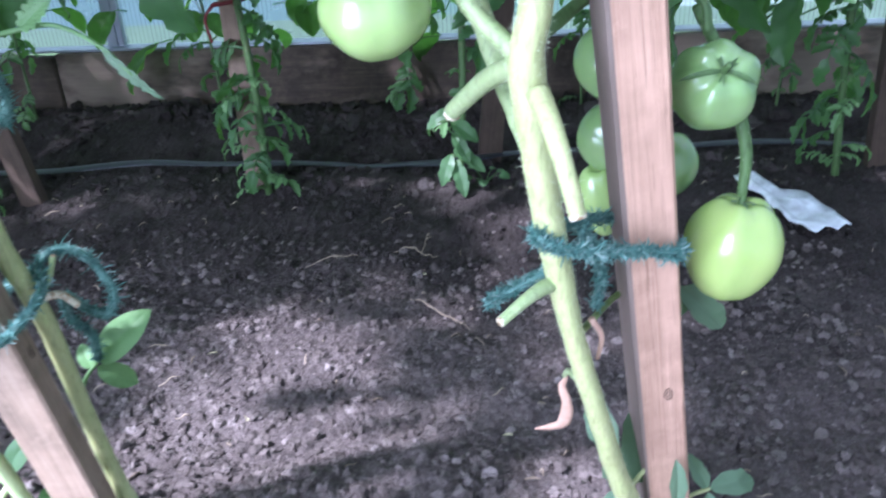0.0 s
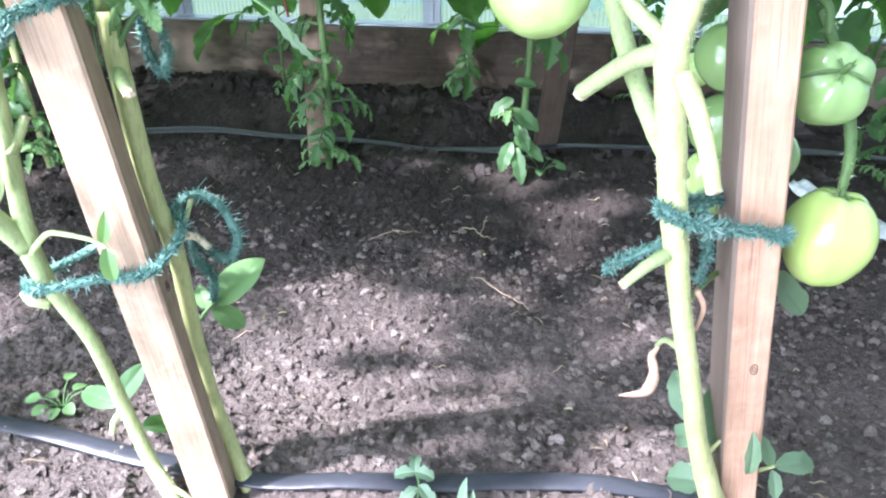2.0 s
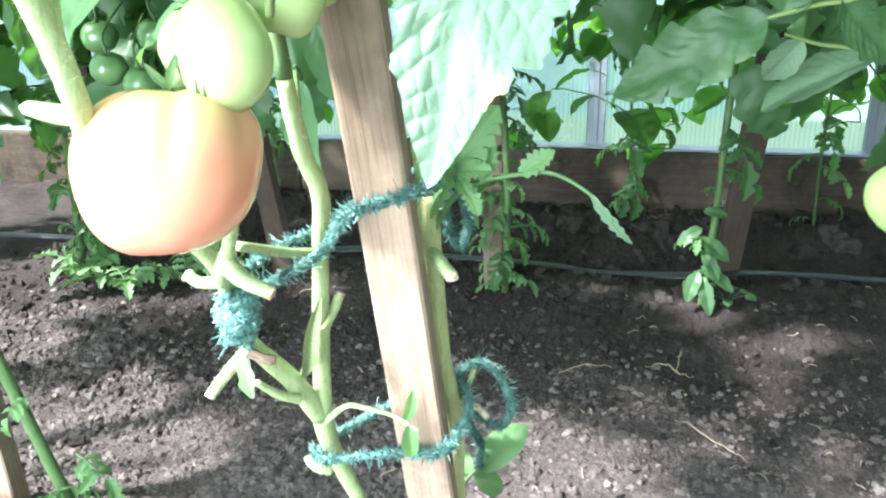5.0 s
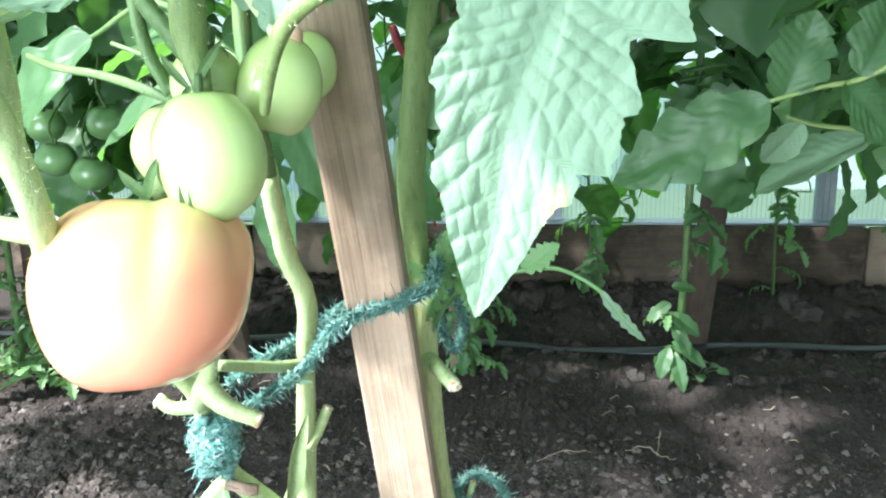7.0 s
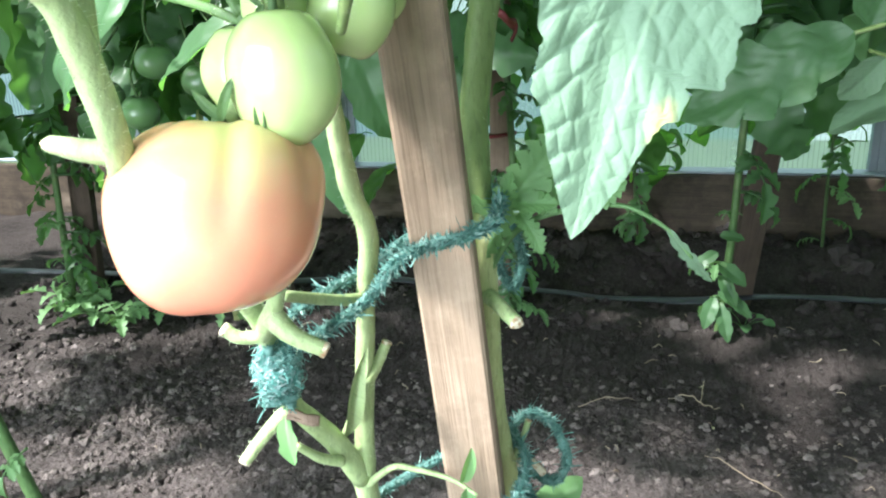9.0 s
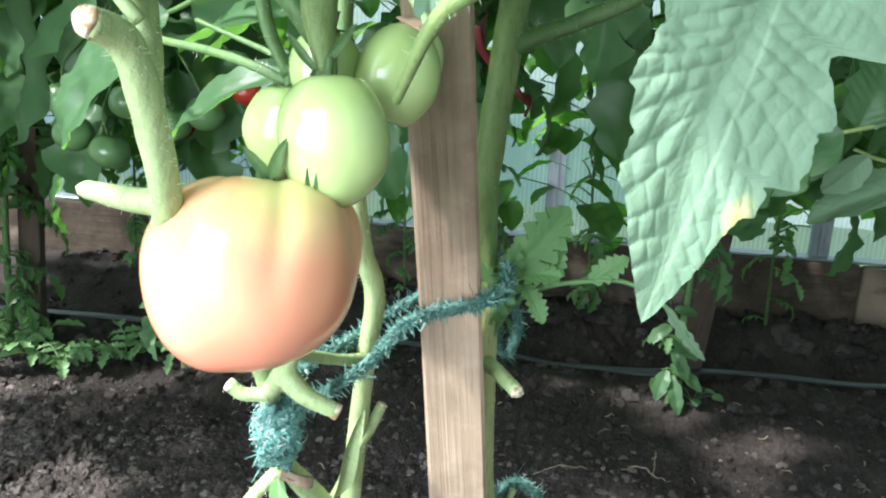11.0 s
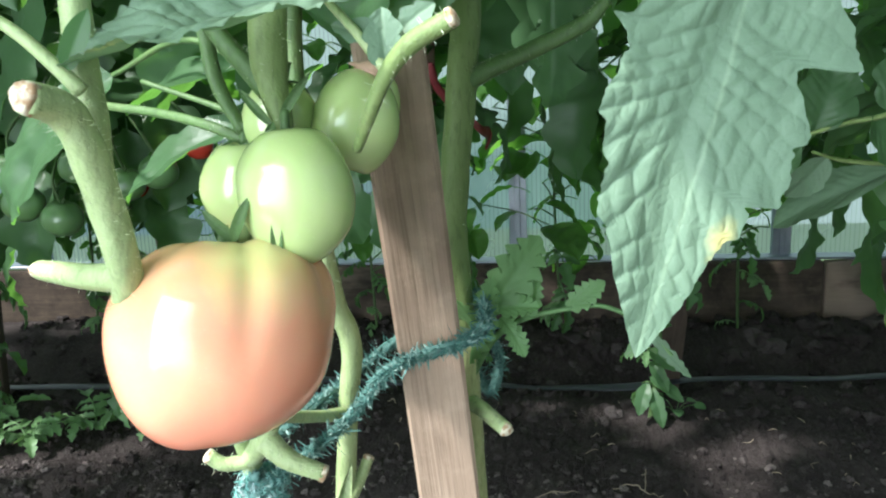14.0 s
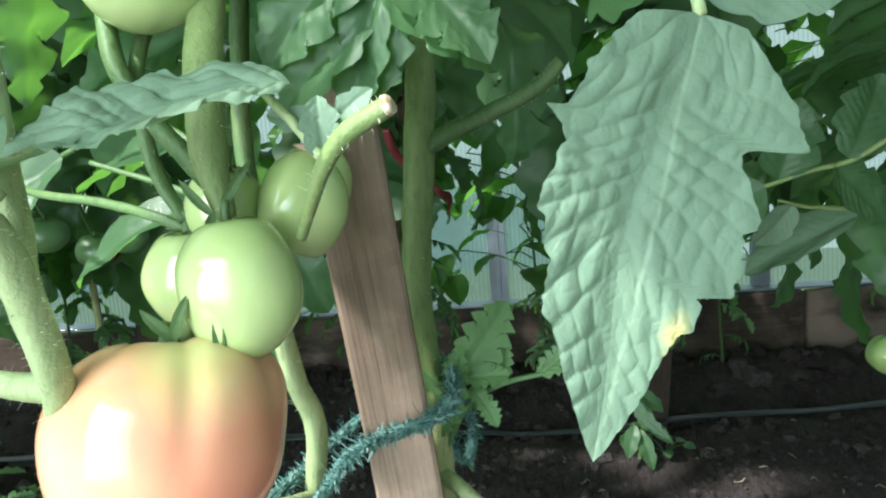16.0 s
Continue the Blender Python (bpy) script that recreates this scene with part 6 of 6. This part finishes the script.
for plant, side, seed in ((f2, -1, 251), (f3, 1, 252)):
    r = np.random.default_rng(seed)
    for k in range(8):
        part("leaf", LEAF_MESHES[int(r.integers(7))], plant, at=leaf_pose((0, 0, 0.52 + 0.36 * (k + r.random()) / 8), side * (85 + 45 * math.sin(2.4 * k)), 20 - 25 * r.random(), 12 * r.normal()) @ Matrix.Scale(1.25 + 0.3 * r.random(), 4))

for plant, seed in ((f4, 261), (f5, 262)):
    r = np.random.default_rng(seed)
    for k in range(9):
        part("leaf", LEAF_MESHES[int(r.integers(7))], plant, at=leaf_pose((0, 0, 0.60 + 0.30 * (k + r.random()) / 9), 180 + 75 * math.sin(2.4 * k), 24 - 25 * r.random(), 12 * r.normal()) @ Matrix.Scale(0.9 + 0.3 * r.random(), 4))

# longer forward leaves, added to keep sun off the far soil
for plant, n, seed in ((f1, 7, 271), (f2, 5, 272), (f4, 6, 273)):
    r = np.random.default_rng(seed)
    for k in range(n):
        part("leaf", LEAF_MESHES[int(r.integers(7))], plant, at=leaf_pose((0, 0.02, 0.98 + 0.22 * (k + r.random()) / n), 180 + 38 * math.sin(2.4 * k), 24 + 12 * r.random(), 8 * r.normal()) @ Matrix.Scale(1.75, 4))

# neighbours further along the near row, the left two unseen and added for shade
for x, y, seed, n in ((-0.575, 0.205, 211, 22), (-0.90, 0.17, 212, 19), (-1.25, 0.18, 213, 20)):
    d = far_plant(x, y, 1.3, 0.80 if x > -0.6 else 0.72, n, seed, (-0.22, -0.06) if x > -0.6 else (0.1, 0.0), "tomato plant with leafless lower stem in the near row", 1.25, base_shoots=4, group="near tomato plants", fan=65.0)
    r = np.random.default_rng(seed + 40)
    # extra leaves out of view, hung here to throw shade on the bed
    for k in range(3 if -1.0 < x < -0.6 else 0):
        part("leaf", LEAF_MESHES[int(r.integers(7))], d, at=leaf_pose((0.06, -0.03, 0.9 + 0.3 * (k + r.random()) / 4), 158 + 10 * math.sin(2.4 * k), 16 + 14 * r.random(), 8 * r.normal()) @ Matrix.Scale(1.75, 4))
    if x > -0.6:
        for yaw, z in ((-14, 1.04), (6, 1.10), (-30, 1.16)):
            part("leaf", LEAF_MESHES[(int(100 * z)) % 7], d, at=leaf_pose((-0.17, -0.05, z), yaw, 14) @ Matrix.Scale(1.75, 4))
    elif x > -1.0:
        part("leaf", LEAF_MESHES[5], d, at=leaf_pose((0.05, -0.10, 0.98), 176, 6) @ Matrix.Scale(1.9, 4))
    stake("wooden_stake", (x - 0.10, y + 0.02, 0.02), (x - 0.13, y + 0.01, 1.0), 0.03, 0.03, 12, STAKE, "weathered pale wooden stake beside a tomato plant")

# leaves of the near plants that reach back between the rows
for k, (plant, at, yaw, pitch, size) in enumerate((
    (plant_c, (0.175, 0.14, 0.62), -12, 12, 1.0), (plant_c, (0.17, 0.14, 0.66), 18, 14, 0.95), (plant_c, (0.175, 0.13, 0.60), -45, 8, 0.95),
    (plant_c, (0.20, 0.05, 0.70), -70, 6, 0.95), (plant_c, (0.165, 0.15, 0.70), -28, 10, 1.0), (plant_c, (0.20, 0.05, 0.74), -35, 0, 0.95),
    (plant_b, (-0.195, 0.04, 0.73), 55, 34, 1.0), (plant_b, (-0.195, 0.04, 0.72), 25, 6, 1.1), (plant_a, (-0.125, 0.12, 0.76), -20, 5, 0.95),
)):
    part("leaf", FINE_LEAF_MESHES[(3 * k + 1) % 4], plant, at=leaf_pose(at, yaw, pitch) @ Matrix.Scale(size, 4))
leaflet("leaf", plant_b, (-0.216, 0.140, 0.590), (-0.190, 0.135, 0.528), (0.1, -0.9, 0.3), 0.036, LEAF, lobes=3, depth=0.2, seed=308, quilt=0.0012, nu=30, nv=10)
leaflet("leaf", plant_b, (-0.230, 0.140, 0.552), (-0.240, 0.140, 0.468), (-0.2, -0.9, 0.2), 0.036, LEAF, lobes=3, depth=0.2, seed=309, quilt=0.0012, nu=30, nv=10)
tube("leaf_stalk", [(-0.191, 0.036, 0.60), (-0.205, 0.09, 0.606), (-0.216, 0.140, 0.590)], [0.002, 0.0018, 0.0014], STEM_DARK, plant_b, seg=7)
tube("leaf_stalk", [(-0.187, 0.040, 0.55), (-0.210, 0.09, 0.566), (-0.230, 0.140, 0.552)], [0.002, 0.0018, 0.0014], STEM_DARK, plant_b, seg=7)
leaflet("leaf", plant_b, (-0.325, 0.105, 0.640), (-0.425, 0.085, 0.568), (-0.3, -0.8, 0.5), 0.062, LEAF, lobes=3, depth=0.25, seed=301, quilt=0.0014, nu=40, nv=12)
leaflet("leaf", plant_b, (-0.232, 0.06, 0.612), (-0.312, 0.05, 0.590), (-0.1, -0.5, 0.8), 0.034, LEAF, lobes=3, depth=0.25, seed=302, quilt=0.0010, nu=30, nv=10)
leaflet("leaf", plant_b, (-0.240, 0.08, 0.640), (-0.330, 0.10, 0.640), (-0.1, -0.4, 0.8), 0.040, LEAF, lobes=3, depth=0.25, seed=303, quilt=0.0010, nu=30, nv=10)
tube("leaf_stalk", [(-0.195, 0.035, 0.62), (-0.26, 0.07, 0.655), (-0.325, 0.105, 0.640)], [0.002, 0.0018, 0.0015], STEM_DARK, plant_b, seg=7)
tube("leaf_stalk", [(-0.193, 0.032, 0.60), (-0.215, 0.045, 0.607), (-0.240, 0.06, 0.618), (-0.29, 0.07, 0.635)], [0.0022, 0.0020, 0.0018, 0.0014], STEM_DARK, plant_b, seg=7)
for b, t, w, seed in (((-0.120, -0.010, 0.712), (-0.168, -0.035, 0.672), 0.040, 304), ((-0.110, -0.012, 0.700), (-0.080, -0.045, 0.668), 0.036, 305), ((-0.118, -0.012, 0.708), (-0.122, -0.040, 0.656), 0.034, 306), ((-0.130, -0.012, 0.716), (-0.190, -0.030, 0.705), 0.036, 307)):
    leaflet("leaf", plant_a, b, t, (0.05, -0.75, 0.45), w, LEAF, lobes=5, depth=0.30, seed=seed, quilt=0.0014, nu=40, nv=12)
for b, t, w, seed in (((-0.122, -0.020, 0.684), (-0.166, -0.030, 0.654), 0.034, 311), ((-0.118, -0.022, 0.690), (-0.072, -0.030, 0.664), 0.034, 312), ((-0.120, -0.022, 0.688), (-0.136, -0.034, 0.646), 0.024, 313)):
    leaflet("leaf", plant_a, b, t, (0.05, -0.7, 0.5), w, LEAF, lobes=4, depth=0.26, seed=seed, quilt=0.0012, nu=36, nv=10)
tube("leaf_stalk", [(-0.124, 0.095, 0.74), (-0.120, 0.03, 0.735), (-0.118, -0.010, 0.710), (-0.120, -0.021, 0.688)], [0.0026, 0.0022, 0.0018, 0.0014], STEM_DARK, plant_a, seg=7)

# ---------------------------------------------------------------- small things on the soil


def weed(x, y, n, size, label, seed, material=LEAF_LIGHT, up=0.7):
    r = np.random.default_rng(seed)
    z = soil_height(x, y)
    t = thing("weed", label, "weed", pose(x, y, z), "weeds on the soil")
    for k in range(n):
        a = 6.283 * (k + 0.5 * r.random()) / n
        h = size * (0.6 + 0.8 * r.random())
        d = Vector((math.cos(a), math.sin(a), 0))
        tip = d * h * 0.8 + Vector((0, 0, h * up))
        tube("stalk", [(0, 0, 0), tuple(tip * 0.5 + Vector((0, 0, h * 0.15))), tuple(tip)], [0.0009, 0.0006], material, t, seg=5, steps=4)
        leaflet("leaf", t, tip, tip + d * size * 0.75 + Vector((0, 0, 0.1 * size)), (d.x * -0.3, -0.3, 1), size * 0.6, material, lobes=1, depth=0.0, seed=int(r.integers(999)), nu=8, nv=3, cup=0.2)


weed(-0.300, 0.185, 8, 0.021, "small bright green weed seedling on the soil", 1)
z = soil_height(0.062, 0.112)
seedling = thing("weed", "pale drooping weed seedling beside the drip tape", "weed", pose(0.062, 0.112, z), "weeds on the soil")
tube("stalk", [(0, 0, -0.004), (0.001, 0.002, 0.016), (-0.002, 0.002, 0.030)], [0.0013, 0.0011, 0.0009], LEAF_LIGHT, seedling, seg=7, steps=5)
for b, t, nrm, w, dr in (((-0.002, 0.002, 0.029), (-0.020, -0.006, 0.036), (-0.2, -0.5, 0.8), 0.012, 1.6), ((-0.002, 0.002, 0.030), (0.014, -0.006, 0.036), (0.2, -0.5, 0.8), 0.013, 1.5), ((-0.002, 0.002, 0.030), (-0.004, 0.014, 0.042), (0.0, -0.7, 0.6), 0.012, 1.3), ((0.001, 0.001, 0.016), (0.018, -0.012, 0.008), (0.2, -0.5, 0.8), 0.013, 0.9), ((0.0, 0.001, 0.012), (-0.014, -0.012, 0.010), (-0.1, -0.6, 0.7), 0.011, 0.9)):
    leaflet("leaf", seedling, b, t, nrm, w, LEAF_PALE, lobes=3, depth=0.3, seed=int(t[0] * 4000 + 300), quilt=0.0007, nu=24, nv=7, cup=0.5, droop=dr)
z = soil_height(0.104, 0.100)
blade = thing("weed", "narrow pale weed shoot beside the drip tape", "weed", pose(0.104, 0.100, z), "weeds on the soil")
leaflet("leaf", blade, (0, 0, -0.003), (-0.004, 0.004, 0.036), (-0.5, -0.8, 0.1), 0.010, LEAF_PALE, lobes=1, depth=0.0, seed=5, nu=14, nv=4, cup=0.6, droop=0.4)
leaflet("leaf", blade, (0, 0, -0.003), (0.008, 0.002, 0.024), (0.3, -0.8, 0.1), 0.008, LEAF_PALE, lobes=1, depth=0.0, seed=6, nu=14, nv=4, cup=0.6, droop=0.5)
weed(0.17, 1.02, 6, 0.03, "low green shoots at the foot of a plant", 4, LEAF)
for k, (x, y) in enumerate(((-0.97, 0.86), (-1.10, 0.90), (-0.90, 0.95))):
    t = thing("weed", "sprawling green tomato side shoots on the soil", "weed", pose(x, y, soil_height(x, y)), "weeds on the soil")
    for j in range(5):
        part("leaf", LIGHT_LEAF_MESHES[(j + k) % 3], t, at=leaf_pose((0, 0, 0.004), 72 * j + 20 * k, 60) @ Matrix.Scale(0.8, 4))

film_bm = bmesh.new()
bmesh.ops.create_grid(film_bm, x_segments=20, y_segments=6, size=0.5)
for q in film_bm.verts:
    q.co = Vector((q.co.x * 0.22, q.co.y * (0.062 + 0.055 * q.co.x) * (1 + 0.15 * math.sin(9 * q.co.x)), 0.010 * noise.noise(Vector((q.co.x * 6, q.co.y * 3, 0))) + 0.004 * math.sin(14 * q.co.y + 5 * q.co.x)))
ext = bmesh.ops.extrude_face_region(film_bm, geom=list(film_bm.faces))
for q in ext["geom"]:
    if isinstance(q, bmesh.types.BMVert):
        q.co.z += 0.0012
film_ob = part("plastic_strip", bm_mesh("plastic_strip", film_bm, WHITE_FILM), at=pose(0.664, 0.880, soil_height(0.664, 0.880) + 0.014, 0, 3, -70))
tagged(film_ob, "crumpled dirty white plastic strip lying on the soil", "plastic strip")
